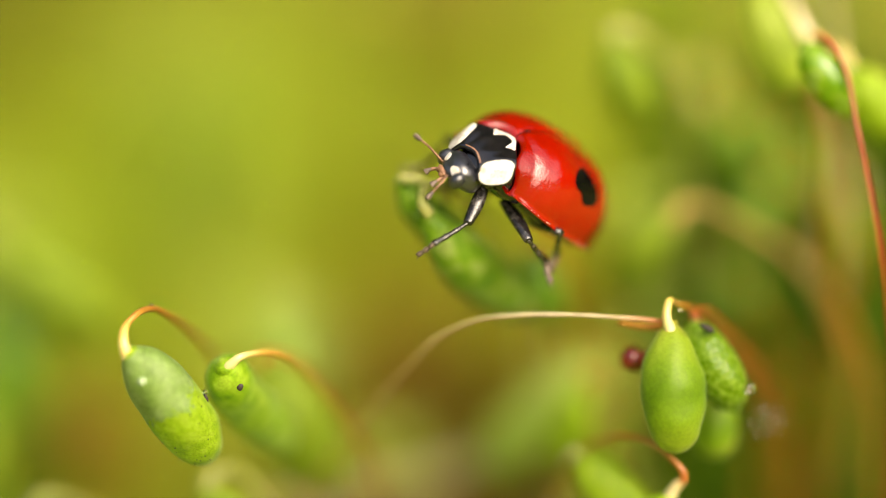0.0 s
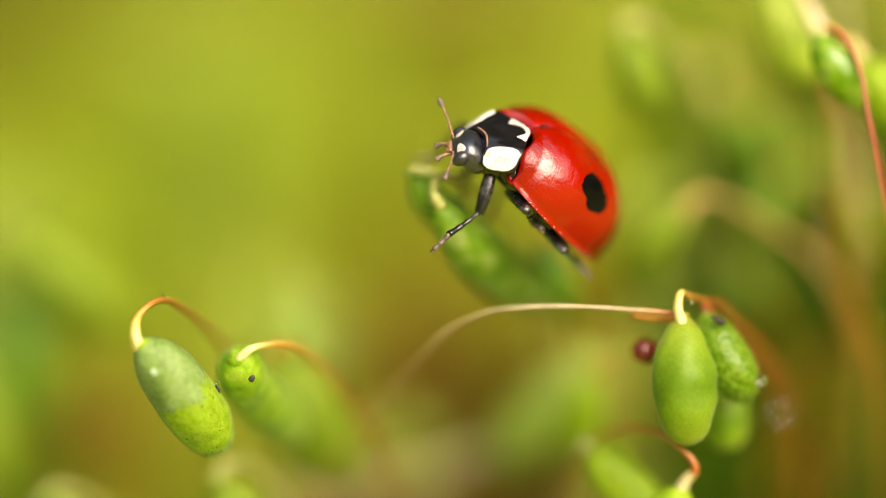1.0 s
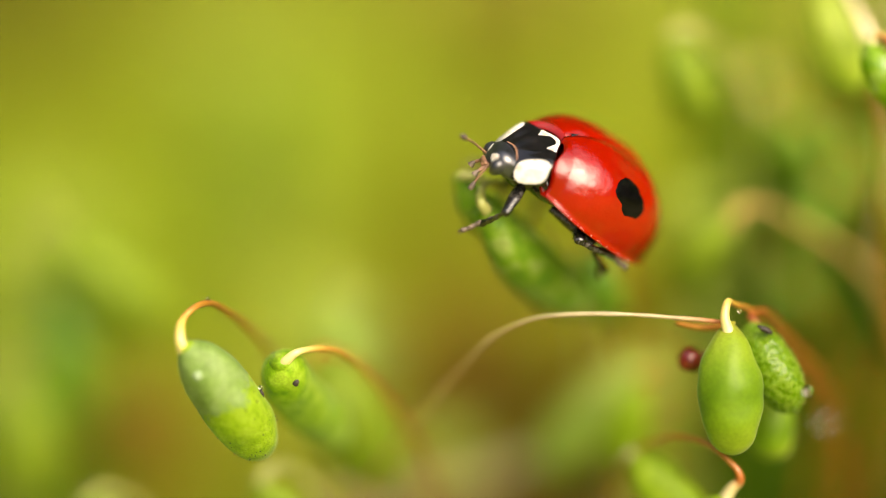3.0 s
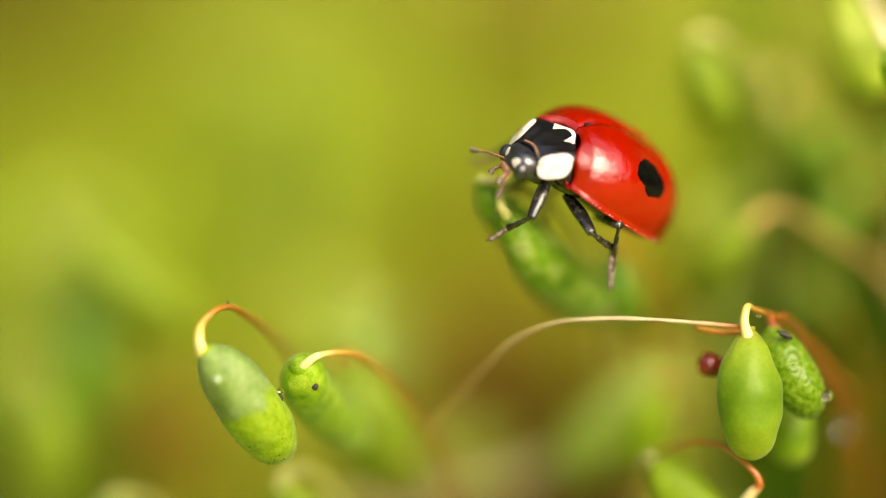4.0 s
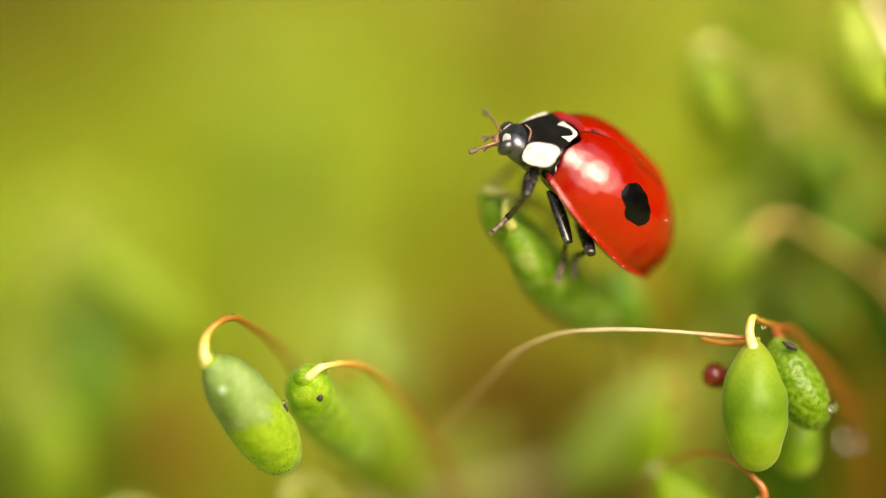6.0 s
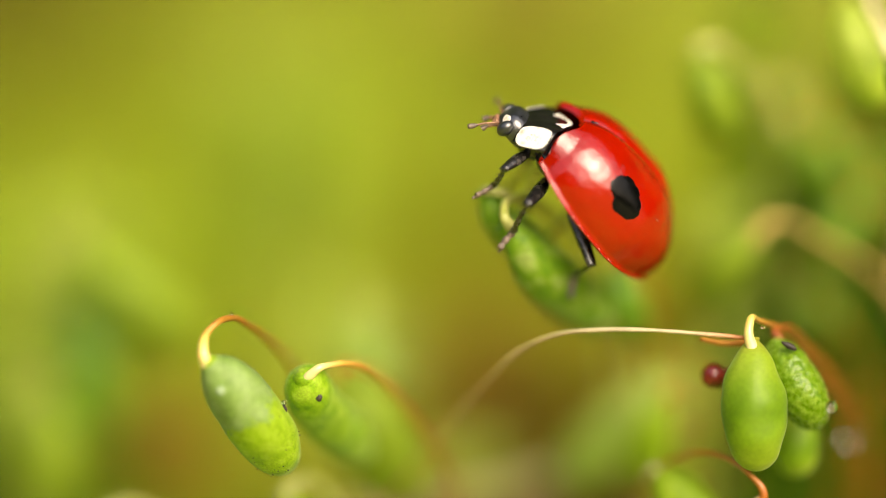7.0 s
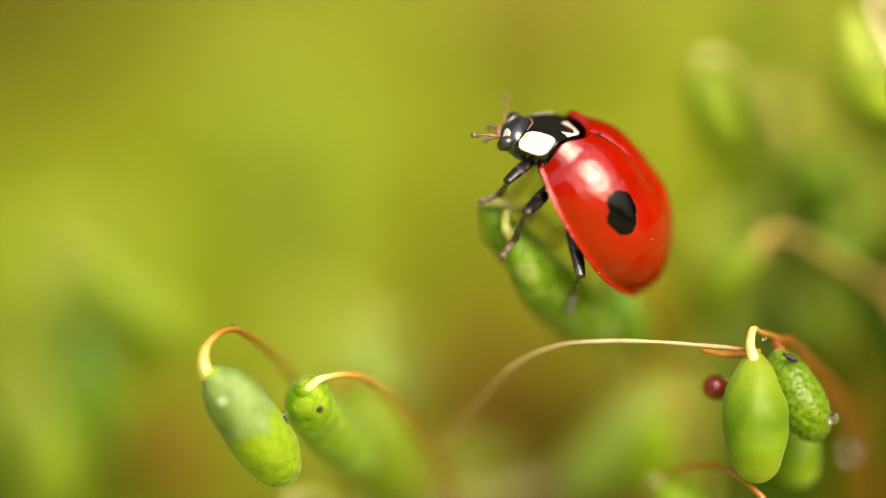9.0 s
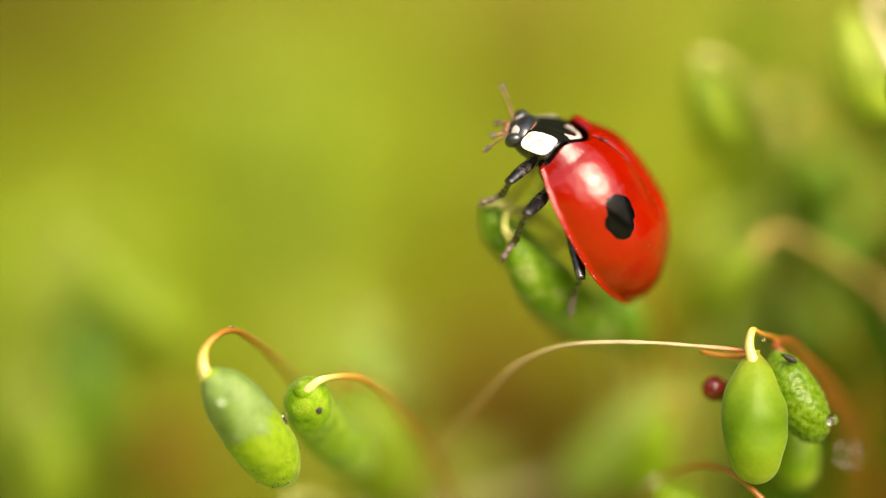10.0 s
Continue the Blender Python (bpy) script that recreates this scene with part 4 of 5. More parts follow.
for sgn in (1, -1):
    def side_mark(f, g, sgn=sgn):
        a, b = (f - 0.53) / 0.45, (sgn * g - 0.805) / (0.175 + 0.03 * f)
        return abs(a) ** 3.0 + abs(b) ** 3.0 < 1 + 0.10 * math.sin(5 * f + 9 * g)
    shield_patch("side_patch", side_mark, shield, "cream-white oval side patch", g0=0.42 if sgn > 0 else -1.0, g1=1.0 if sgn > 0 else -0.42)


def back_mark(f, g):
    h = abs(g)
    return 0.012 < f < 0.13 + 0.20 * max(0.0, 1 - abs(h - 0.29) / 0.12) - 0.4 * max(0.0, h - 0.34) and h < 0.43


shield_patch("back_mark", back_mark, shield, "cream notched mark on the back edge", g0=-0.5, g1=0.5)
shield_patch("front_margin", lambda f, g: f > 0.955 and -0.5 < g < 0.62, shield, "thin tan front edge", lift=0.006, mat=amber)
shield_patch("speckle", lambda f, g: 0.36 < f < 0.70 and 0.79 < g < 0.90 and noise.noise(Vector((f * 26, g * 60, 4))) > 0.22, shield, "faint dark speckles on the side patch",
             lift=0.02, nf=110, ng=240, g0=0.7, mat=tarsus_brown)

# head
HEAD_R = Vector((0.47, 0.53, 0.39))


def on_head(way, r, lift=0.008, squash=1.0, n=28):
    """A thin round mark lying on the head's surface."""
    bm = bmesh.new()
    w = Vector(way).normalized()
    a = w.orthogonal().normalized()
    b = w.cross(a)
    rows = []
    for i in range(0, 6):
        ring = []
        for k in range(n):
            an = 2 * math.pi * k / n
            q = (w + (a * math.cos(an) + b * math.sin(an) * squash) * (r * i / 5) * (1 + 0.10 * math.sin(3 * an))).normalized()
            n7 = (abs(q.x) ** 2.7 + abs(q.y) ** 2.7 + abs(q.z) ** 2.7) ** (1 / 2.7)
            p = Vector((q.x * HEAD_R.x, q.y * HEAD_R.y, q.z * HEAD_R.z)) * (0.97 / n7)
            ring.append(bm.verts.new((p + q * lift * (1 if i < 5 else 0)) * MM))
        rows.append(ring)
    for x, y in zip(rows, rows[1:]):
        for k in range(n):
            bm.faces.new((x[k], x[(k + 1) % n], y[(k + 1) % n], y[k]))
    bmesh.ops.remove_doubles(bm, verts=bm.verts, dist=1e-9)
    return bm


def build_head():
    """A squarish skull with a flat brow, a groove before each eye and a short snout."""
    bm = bmesh.new()
    bmesh.ops.create_uvsphere(bm, u_segments=56, v_segments=36, radius=1)
    for v in bm.verts:
        q = v.co.copy()
        n = (abs(q.x) ** 2.7 + abs(q.y) ** 2.7 + abs(q.z) ** 2.7) ** (1 / 2.7)
        q = q / n * 0.97
        snout = max(0.0, v.co.x) ** 2 * math.exp(-(v.co.y / 0.38) ** 2) * math.exp(-((v.co.z + 0.55) / 0.35) ** 2)
        groove = math.exp(-((abs(v.co.y) - 0.56) / 0.09) ** 2) * max(0.0, v.co.x) * math.exp(-(v.co.z / 0.6) ** 2)
        low = 0.66 if q.z < 0 else 1.0
        v.co = Vector((q.x * HEAD_R.x * (1 + 0.16 * snout - 0.05 * groove), q.y * HEAD_R.y, q.z * HEAD_R.z * low * (1 + 0.22 * snout))) * MM
    return part("head", bm, head_black, ladybird, "black head with two pale spots")


head = build_head()
head.location = Vector((2.1, 0, 0.22)) * MM
for sgn in (1, -1):
    part("eye", ball(0.19, (0.29, sgn * 0.42, -0.05), (1.0, 0.85, 1.15), (0, 0, sgn * 50), 28), eye_black, head, "round black compound eye")
    part("face_spot", on_head((0.82, sgn * 0.47, 0.14), 0.27), cream, head, "pale cream face spot")
    palp = part("palp", tube(spline([(0.36, sgn * 0.14, -0.23), (0.47, sgn * 0.19, -0.32), (0.52, sgn * 0.22, -0.40)], 6), lambda u: 0.035 + 0.01 * u, 10), amber, head, "amber mouth feeler with a dark hatchet tip")
    part("palp_tip", tube(spline([(0.52, sgn * 0.22, -0.39), (0.55, sgn * 0.23, -0.46), (0.56, sgn * 0.24, -0.54)], 5), lambda u: 0.03 + 0.05 * u, 10), tarsus_brown, palp)
    part("mandible", ball(1.0, (0.44, sgn * 0.09, -0.24), (0.10, 0.08, 0.08), (0, 30, 0), 14), amber, head)
part("upper_lip", ball(1.0, (0.47, 0, -0.19), (0.07, 0.20, 0.07), (0, 50, 0), 16), amber, head, "amber upper lip")


def antenna(k):
    """k: its length against the usual."""
    line = spline([(0, 0, 0), (0.20 * k, 0.015, 0.02), (0.45 * k, 0, 0.03), (0.66 * k, 0, 0.01)], 10)
    ob = part("antenna", tube(line, lambda u: 0.026 + 0.008 * math.sin(u * 60), 10), amber, head, "thin amber feeler with a dark club")
    part("club", tube(spline([(0.64 * k, 0, 0.01), (0.75 * k, 0, 0), (0.66 * k + 0.21, 0, 0)], 6), lambda u: 0.028 + 0.036 * math.sin(math.pi * min(1, u * 0.8)) + 0.006 * math.sin(u * 25), 10), tarsus_brown, ob)
    return ob


antenna_left, antenna_right = antenna(0.78), antenna(1.25)


# legs: each piece lies along its own x
def leg_piece(kind, length, thick):
    rng = random.Random(kind)
    if kind == "femur":
        f = lambda u: thick * (0.55 + 0.55 * math.sin(math.pi * (0.12 + 0.80 * u)) ** 0.8)
        line = [(-0.12, 0, 0), (length * 0.5, 0, 0.03), (length + 0.03, 0, 0)]
        mat, label = leg_black, "black bristly thigh"
    elif kind == "tibia":
        f = lambda u: thick * (0.42 + 0.35 * u + 0.06 * math.sin(u * 22))
        line = [(-0.03, 0, 0), (length * 0.5, 0, -0.02), (length + 0.02, 0, 0)]
        mat, label = leg_black, "slender black shin"
    else:
        f = lambda u: thick * (0.40 + 0.22 * abs(math.sin(u * 8.5)) + 0.10 * (1 - u))
        line = [(-0.02, 0, 0), (length * 0.55, 0, -0.02), (length, 0, 0)]
        mat, label = tarsus_brown, "brown three-jointed foot"
    bm = tube(spline(line, 10), f, 12, 0.12, 5, (0, 0, 0), 0.75)
    # short hairs
    count = {"femur": 26, "tibia": 30, "tarsus": 18}[kind]
    for _ in range(count):
        u = rng.uniform(0.15, 0.98)
        an = rng.uniform(0, 2 * math.pi)
        o = Vector((0, math.cos(an) * 0.75, math.sin(an)))
        c = Vector((u * length, 0, 0)) + o * f(u) * 0.9
        t = c + o * 0.05 + Vector((0.07, 0, 0))
        s = Vector((0, -o.z, o.y)) * 0.006
        bm.faces.new([bm.verts.new(q * MM) for q in (c + s, c - s, t)])
    if kind == "tarsus":
        for sy in (1, -1):
            b2 = [bm.verts.new(Vector(q) * MM) for q in ((length - 0.04, sy * 0.03, 0), (length + 0.06, sy * 0.07, 0.01), (length + 0.10, sy * 0.06, -0.05), (length - 0.02, sy * 0.01, -0.03))]
            bm.faces.new(b2)
    return part(kind, bm, mat, ladybird, label)


def leg(lengths, thick):
    return {k: leg_piece(k, ln, thick * w) for k, ln, w in zip(("femur", "tibia", "tarsus"), lengths, (1.0, 0.9, 0.9))}


front_left_leg = leg((1.0, 0.95, 0.5), 0.145)
front_right_leg = leg((1.25, 0.95, 0.5), 0.145)
middle_left_leg = leg((1.15, 1.1, 0.5), 0.145)
hind_left_leg = leg((1.2, 1.25, 0.5), 0.145)
middle_right_leg = leg((1.15, 1.1, 0.5), 0.13)
hind_right_leg = leg((1.2, 1.25, 0.5), 0.13)


def bend(pieces, points):
    """Set a folded leg by its joints, in millimetres of the body."""
    for k, a, b in zip(("femur", "tibia", "tarsus"), points, points[1:]):
        a, b = Vector(a), Vector(b)
        pieces[k].matrix_basis = Matrix.Translation(a * MM) @ (b - a).to_track_quat("X", "Z").to_matrix().to_4x4()


bend(middle_right_leg, [(0.70, -0.80, 0.25), (0.35, -1.35, -0.60), (-0.15, -0.75, -1.30), (-0.45, -0.60, -1.62)])
bend(hind_right_leg, [(-0.35, -0.85, 0.25), (-1.00, -1.45, -0.40), (-1.00, -0.80, -1.30), (-0.90, -0.60, -1.72)])


def motions():
    walk(ladybird, [
        (0, pose(0.003251, 0.001433, 0.024076, -33.04, -28.24, -124.93)),
        (0.5, pose(0.003273, 0.001464, 0.023929, -40.27, -33.78, -126.81)),
        (1, pose(0.003252, 0.001411, 0.024033, -38.07, -36.06, -132.36)),
        (1.4, pose(0.003066, 0.001311, 0.023951, -30.03, -36.68, -132.20)),
        (1.5, pose(0.002811, 0.001359, 0.023906, -57.35, -33.22, -134.90)),
        (1.6, pose(0.002696, 0.001230, 0.023569, -33.48, -39.29, -130.97)),
        (2, pose(0.002889, 0.001386, 0.023942, -40.09, -34.73, -131.14)),
        (2.5, pose(0.002970, 0.001389, 0.023965, -35.55, -30.79, -133.23)),
        (2.7, pose(0.003062, 0.001382, 0.023964, -34.88, -31.32, -135.96)),
        (3.8, pose(0.002983, 0.001454, 0.024100, -31.64, -31.48, -132.82)),
        (4, pose(0.003013, 0.001458, 0.024258, -28.92, -26.53, -130.86)),
        (4.5, pose(0.003054, 0.001441, 0.024125, -24.56, -29.72, -134.66)),
        (4.7, pose(0.002792, 0.001384, 0.023899, -38.45, -34.55, -132.25)),
        (4.8, pose(0.002786, 0.001363, 0.023857, -38.10, -35.01, -134.56)),
        (5, pose(0.002828, 0.001361, 0.023947, -35.24, -38.09, -135.69)),
        (5.5, pose(0.002842, 0.001425, 0.024205, -33.85, -38.82, -142.36)),
        (5.7, pose(0.002783, 0.001445, 0.024286, -37.16, -40.30, -141.90)),
        (6.8, pose(0.002781, 0.001441, 0.024463, -26.15, -48.87, -161.14)),
        (7, pose(0.002783, 0.001457, 0.024513, -31.24, -49.73, -158.54)),
        (7.5, pose(0.002776, 0.001468, 0.024563, -32.88, -49.99, -158.95)),
        (8, pose(0.002793, 0.001474, 0.024549, -35.38, -52.76, -158.74)),
        (8.5, pose(0.002786, 0.001479, 0.024551, -34.56, -56.46, -161.05)),
        (9, pose(0.002771, 0.001521, 0.024569, -35.29, -54.40, -160.17)),
        (9.5, pose(0.002783, 0.001542, 0.024538, -35.69, -55.77, -160.22)),
        (10, pose(0.002748, 0.001578, 0.024479, -32.74, -58.45, -162.69))])
    # the neck shield tips away a little once the ladybird has turned uphill
    walk(shield, [
        (0, pose(0, 0, 0)),
        (5.7, pose(0, 0, 0)),
        (6.8, pose(0, 0.000135, -0.000146, 10)),
        (10, pose(0, 0.000135, -0.000146, 10))])
    walk(front_left_leg['femur'], [
        (0, pose(0.001611, 0.000347, 0.000249, 1.29, 54.33, 65.26)),
        (0.5, pose(0.001727, 0.000361, 0.000307, 26.92, 57.80, 99.19)),
        (1, pose(0.001636, 0.000338, 0.000284, 41.36, 53.18, 118.56)),
        (1.4, pose(0.001638, 0.000262, 0.000295, 39.17, 50.08, 111.42)),
        (1.5, pose(0.001627, 0.000312, 0.000270, 17.51, -4.41, 70.40)),
        (1.6, pose(0.001640, 0.000265, 0.000293, 19.05, 20.08, 68.02)),
        (2, pose(0.001636, 0.000351, 0.000265, 17.96, 28.58, 65.35)),
        (2.5, pose(0.001634, 0.000307, 0.000265, 13.78, 30.70, 56.49)),
        (3.8, pose(0.001637, 0.000395, 0.000288, 22.63, 52.16, 67.57)),
        (4.5, pose(0.001654, 0.000407, 0.000257, 5.94, 48.99, 51.57)),
        (4.8, pose(0.001644, 0.000379, 0.000257, 10.32, 31.27, 57.18)),
        (5, pose(0.001637, 0.000361, 0.000257, 15.32, 11.88, 68.94)),
        (5.5, pose(0.001658, 0.000357, 0.000262, 16.00, 14.72, 75.64)),
        (5.7, pose(0.001662, 0.000358, 0.000255, 17.80, 10.53, 83.07)),
        (6.2, pose(0.001671, 0.000360, 0.000238, 16.51, 16.32, 75.29)),
        (6.8, pose(0.001682, 0.000362, 0.000216, 14.28, 1.39, 64.22)),
        (7, pose(0.001685, 0.000363, 0.000209, 14.96, 20.16, 67.64)),
        (8, pose(0.001657, 0.000377, 0.000205, 18.44, 20.39, 75.05)),
        (9, pose(0.001653, 0.000392, 0.000239, 20.26, 24.54, 80.06)),
        (10, pose(0.001688, 0.000531, 0.000270, 21.77, 23.47, 83.91))])
    walk(front_left_leg['tibia'], [
        (0, pose(0.001855, 0.000876, -0.000564, -0.66, 59.06, 3.72)),
        (0.5, pose(0.001641, 0.000886, -0.000540, 14.98, 43.20, 30.74)),
        (1, pose(0.001349, 0.000864, -0.000516, 25.32, 51.32, 38.57)),
        (1.4, pose(0.001403, 0.000859, -0.000471, 25.55, 50.92, 41.83)),
        (1.5, pose(0.001962, 0.001251, 0.000346, -145.28, 63.82, -133.17)),
        (1.6, pose(0.001991, 0.001136, -0.000051, -130.69, 44.01, -112.50)),
        (2, pose(0.002003, 0.001149, -0.000213, -132.53, 56.81, -115.05)),
        (2.5, pose(0.002109, 0.001024, -0.000245, -132.18, 50.73, -118.37)),
        (3.8, pose(0.001871, 0.000962, -0.000502, -139.40, 41.82, -120.42)),
        (4.5, pose(0.002062, 0.000920, -0.000497, -134.04, 42.86, -116.43)),
        (4.8, pose(0.002107, 0.001098, -0.000263, -143.02, 54.15, -128.25)),
        (5, pose(0.001989, 0.001274, 0.000051, -131.82, 54.29, -114.50)),
        (5.5, pose(0.001898, 0.001294, 0.000008, -153.32, 59.54, -140.75)),
        (5.7, pose(0.001780, 0.001334, 0.000072, -157.65, 60.19, -145.80)),
        (6.2, pose(0.001915, 0.001288, -0.000042, -152.15, 51.74, -139.21)),
        (6.8, pose(0.002117, 0.001262, 0.000192, -131.50, 44.69, -111.34)),
        (7, pose(0.002042, 0.001231, -0.000136, -144.27, 42.73, -129.49)),
        (8, pose(0.001899, 0.001282, -0.000144, -143.50, 42.80, -126.91)),
        (9, pose(0.001810, 0.001288, -0.000176, -141.06, 38.80, -126.02)),
        (10, pose(0.001785, 0.001443, -0.000128, -143.09, 36.91, -124.03))])
    walk(front_left_leg['tarsus'], [
        (0, pose(0.002342, 0.000908, -0.001379, -109.36, 65.81, -118.37)),
        (0.5, pose(0.002237, 0.001241, -0.001190, -19.75, 82.49, -23.19)),
        (1, pose(0.001814, 0.001234, -0.001258, 76.40, 77.14, 71.10)),
        (1.4, pose(0.001850, 0.001259, -0.001209, 224.60, 81.23, 220.54)),
        (1.5, pose(0.001674, 0.000945, -0.000507, 58.11, 61.71, 51.33)),
        (1.6, pose(0.001730, 0.000505, -0.000711, -23.36, 70.21, -30.95)),
        (2, pose(0.001783, 0.000678, -0.001008, -8.37, 67.14, -16.60)),
        (2.5, pose(0.001823, 0.000496, -0.000981, -3.88, 66.48, -14.92)),
        (3.8, pose(0.001514, 0.000350, -0.001135, -9.05, 69.71, -18.54)),
        (4.5, pose(0.001752, 0.000297, -0.001143, -14.46, 71.90, -21.72)),
        (4.8, pose(0.001762, 0.000661, -0.001032, 14.28, 73.06, 8.17)),
        (5, pose(0.001759, 0.000770, -0.000720, 43.20, 79.23, 37.62)),
        (5.5, pose(0.001525, 0.000990, -0.000811, 88.84, 73.28, 83.41)),
        (5.7, pose(0.001390, 0.001068, -0.000752, 90.33, 71.35, 84.83)),
        (6.2, pose(0.001469, 0.000905, -0.000788, 73.11, 51.26, 65.10)),
        (6.8, pose(0.001871, 0.000633, -0.000476, 44.91, 68.28, 30.33)),
        (7, pose(0.001598, 0.000692, -0.000780, 72.94, 52.95, 64.03)),
        (8, pose(0.001480, 0.000725, -0.000790, 73.80, 35.42, 63.46)),
        (9, pose(0.001375, 0.000689, -0.000771, 73.13, 54.65, 62.22)),
        (10, pose(0.001360, 0.000814, -0.000699, 78.06, 59.30, 71.24))])
    walk(middle_left_leg['femur'], [
        (0, pose(0.000893, 0.000645, 0.000209, 1.03, 8.30, 88.10)),
        (0.5, pose(0.000990, 0.000607, 0.000263, -0.21, 4.88, 74.52)),
        (0.8, pose(0.000948, 0.000618, 0.000242, -1.37, -6.35, 78.67)),
        (1, pose(0.000914, 0.000620, 0.000227, -1.02, -10.63, 70.65)),
        (1.2, pose(0.000910, 0.000570, 0.000241, -0.15, 5.82, 87.21)),
        (1.5, pose(0.000910, 0.000609, 0.000213, -1.22, -14.87, 77.41)),
        (2, pose(0.000905, 0.000615, 0.000234, 0.46, 5.91, 102.92)),
        (2.5, pose(0.000918, 0.000607, 0.000214, -3.03, 3.53, 80.53)),
        (2.7, pose(0.000700, 0.000800, 0.000250, 0.00, -9.03, 142.59)),
        (3.8, pose(0.000904, 0.000653, 0.000297, 2.76, 16.24, 100.22)),
        (4, pose(0.000915, 0.000645, 0.000206, -2.54, 7.49, 89.26)),
        (4.5, pose(0.000915, 0.000645, 0.000206, -2.54, 7.49, 89.26)),
        (5, pose(0.000901, 0.000609, 0.000226, -0.48, -0.95, 88.40)),
        (5.5, pose(0.000928, 0.000622, 0.000217, -2.40, 7.68, 121.41)),
        (5.7, pose(0.000932, 0.000624, 0.000212, 0.31, 10.01, 137.64)),
        (6.8, pose(0.000953, 0.000634, 0.000185, -9.60, 7.01, 70.27)),
        (7, pose(0.000957, 0.000635, 0.000180, -8.46, 11.66, 76.22)),
        (8, pose(0.000932, 0.000658, 0.000188, -7.88, 8.23, 76.38)),
        (9, pose(0.000935, 0.000689, 0.000210, -7.69, 10.84, 80.07)),
        (10, pose(0.000950, 0.000777, 0.000259, -6.20, 11.23, 83.04))])
    walk(middle_left_leg['tibia'], [
        (0, pose(0.000931, 0.001783, 0.000043, 0.45, 9.74, 178.78)),
        (0.5, pose(0.001296, 0.001711, 0.000165, 3.87, 16.95, 175.58)),
        (0.8, pose(0.001172, 0.001739, 0.000370, 4.56, 16.24, 191.63)),
        (1, pose(0.001289, 0.001686, 0.000440, 5.60, 10.50, 205.44)),
        (1.2, pose(0.000966, 0.001713, 0.000125, 4.01, 17.54, 189.25)),
        (1.5, pose(0.001153, 0.001693, 0.000508, 0.83, 16.60, -173.68)),
        (2, pose(0.000649, 0.001730, 0.000117, 4.60, 8.69, 192.17)),
        (2.5, pose(0.001106, 0.001738, 0.000143, 3.36, 26.62, 186.18)),
        (2.7, pose(-0.000150, 0.001450, 0.000420, 0.00, 17.14, 175.87)),
        (3.8, pose(0.000708, 0.001740, -0.000025, 6.26, 24.76, -153.11)),
        (4, pose(0.000930, 0.001785, 0.000056, 4.66, 4.88, 182.57)),
        (4.5, pose(0.000930, 0.001785, 0.000056, 4.66, 4.88, 182.57)),
        (5, pose(0.000933, 0.001759, 0.000245, 9.85, 25.94, 197.06)),
        (5.5, pose(0.000335, 0.001595, 0.000064, 16.29, 27.38, 216.04)),
        (5.7, pose(0.000095, 0.001387, 0.000013, 11.82, 27.64, 206.38)),
        (6.8, pose(0.001338, 0.001708, 0.000045, 19.76, 52.11, 218.27)),
        (7, pose(0.001226, 0.001730, -0.000052, 17.01, 50.06, 214.70)),
        (8, pose(0.001200, 0.001764, 0.000023, 10.39, 52.66, 207.88)),
        (9, pose(0.001130, 0.001802, -0.000006, 15.62, 46.43, 211.95)),
        (10, pose(0.001086, 0.001897, 0.000035, 14.30, 44.03, 214.35))])
    walk(middle_left_leg['tarsus'], [
        (0, pose(-0.000153, 0.001805, -0.000143, 1.35, 34.60, 117.89)),
        (0.5, pose(0.000247, 0.001793, -0.000155, 1.59, 43.86, 117.48)),
        (0.8, pose(0.000137, 0.001525, 0.000062, -16.65, 4.68, 81.20)),
        (1, pose(0.000312, 0.001222, 0.000240, -16.68, -13.62, 70.58)),
        (1.2, pose(-0.000070, 0.001544, -0.000207, -16.33, 5.12, 87.01)),
        (1.5, pose(0.000104, 0.001578, 0.000194, -19.67, -21.54, 93.06)),
        (2, pose(-0.000413, 0.001501, -0.000050, -13.01, 27.90, 123.35)),
        (2.5, pose(0.000129, 0.001633, -0.000349, 5.58, 31.06, 159.99)),
        (2.7, pose(-0.001120, 0.001520, 0.000120, 0.00, 30.74, 221.99)),
        (3.8, pose(-0.000183, 0.001289, -0.000485, -25.82, 4.42, 77.68)),
        (4, pose(-0.000166, 0.001735, -0.000038, -3.54, 60.53, 119.43)),
        (4.5, pose(-0.000166, 0.001735, -0.000038, -3.54, 60.53, 119.43)),
        (5, pose(-0.000013, 0.001468, -0.000236, 8.68, -3.40, 135.62)),
        (5.5, pose(-0.000455, 0.001020, -0.000442, -16.28, 44.38, 84.78)),
        (5.7, pose(-0.000777, 0.000954, -0.000498, -16.00, 26.39, 84.92)),
        (6.8, pose(0.000808, 0.001290, -0.000823, 12.90, 59.79, 123.16)),
        (7, pose(0.000645, 0.001327, -0.000895, 1.83, 62.42, 110.33)),
        (8, pose(0.000610, 0.001451, -0.000851, 9.05, 53.97, 119.37)),
        (9, pose(0.000487, 0.001401, -0.000803, 10.29, 54.06, 119.10)),
        (10, pose(0.000434, 0.001450, -0.000729, 14.24, 52.55, 126.48))])
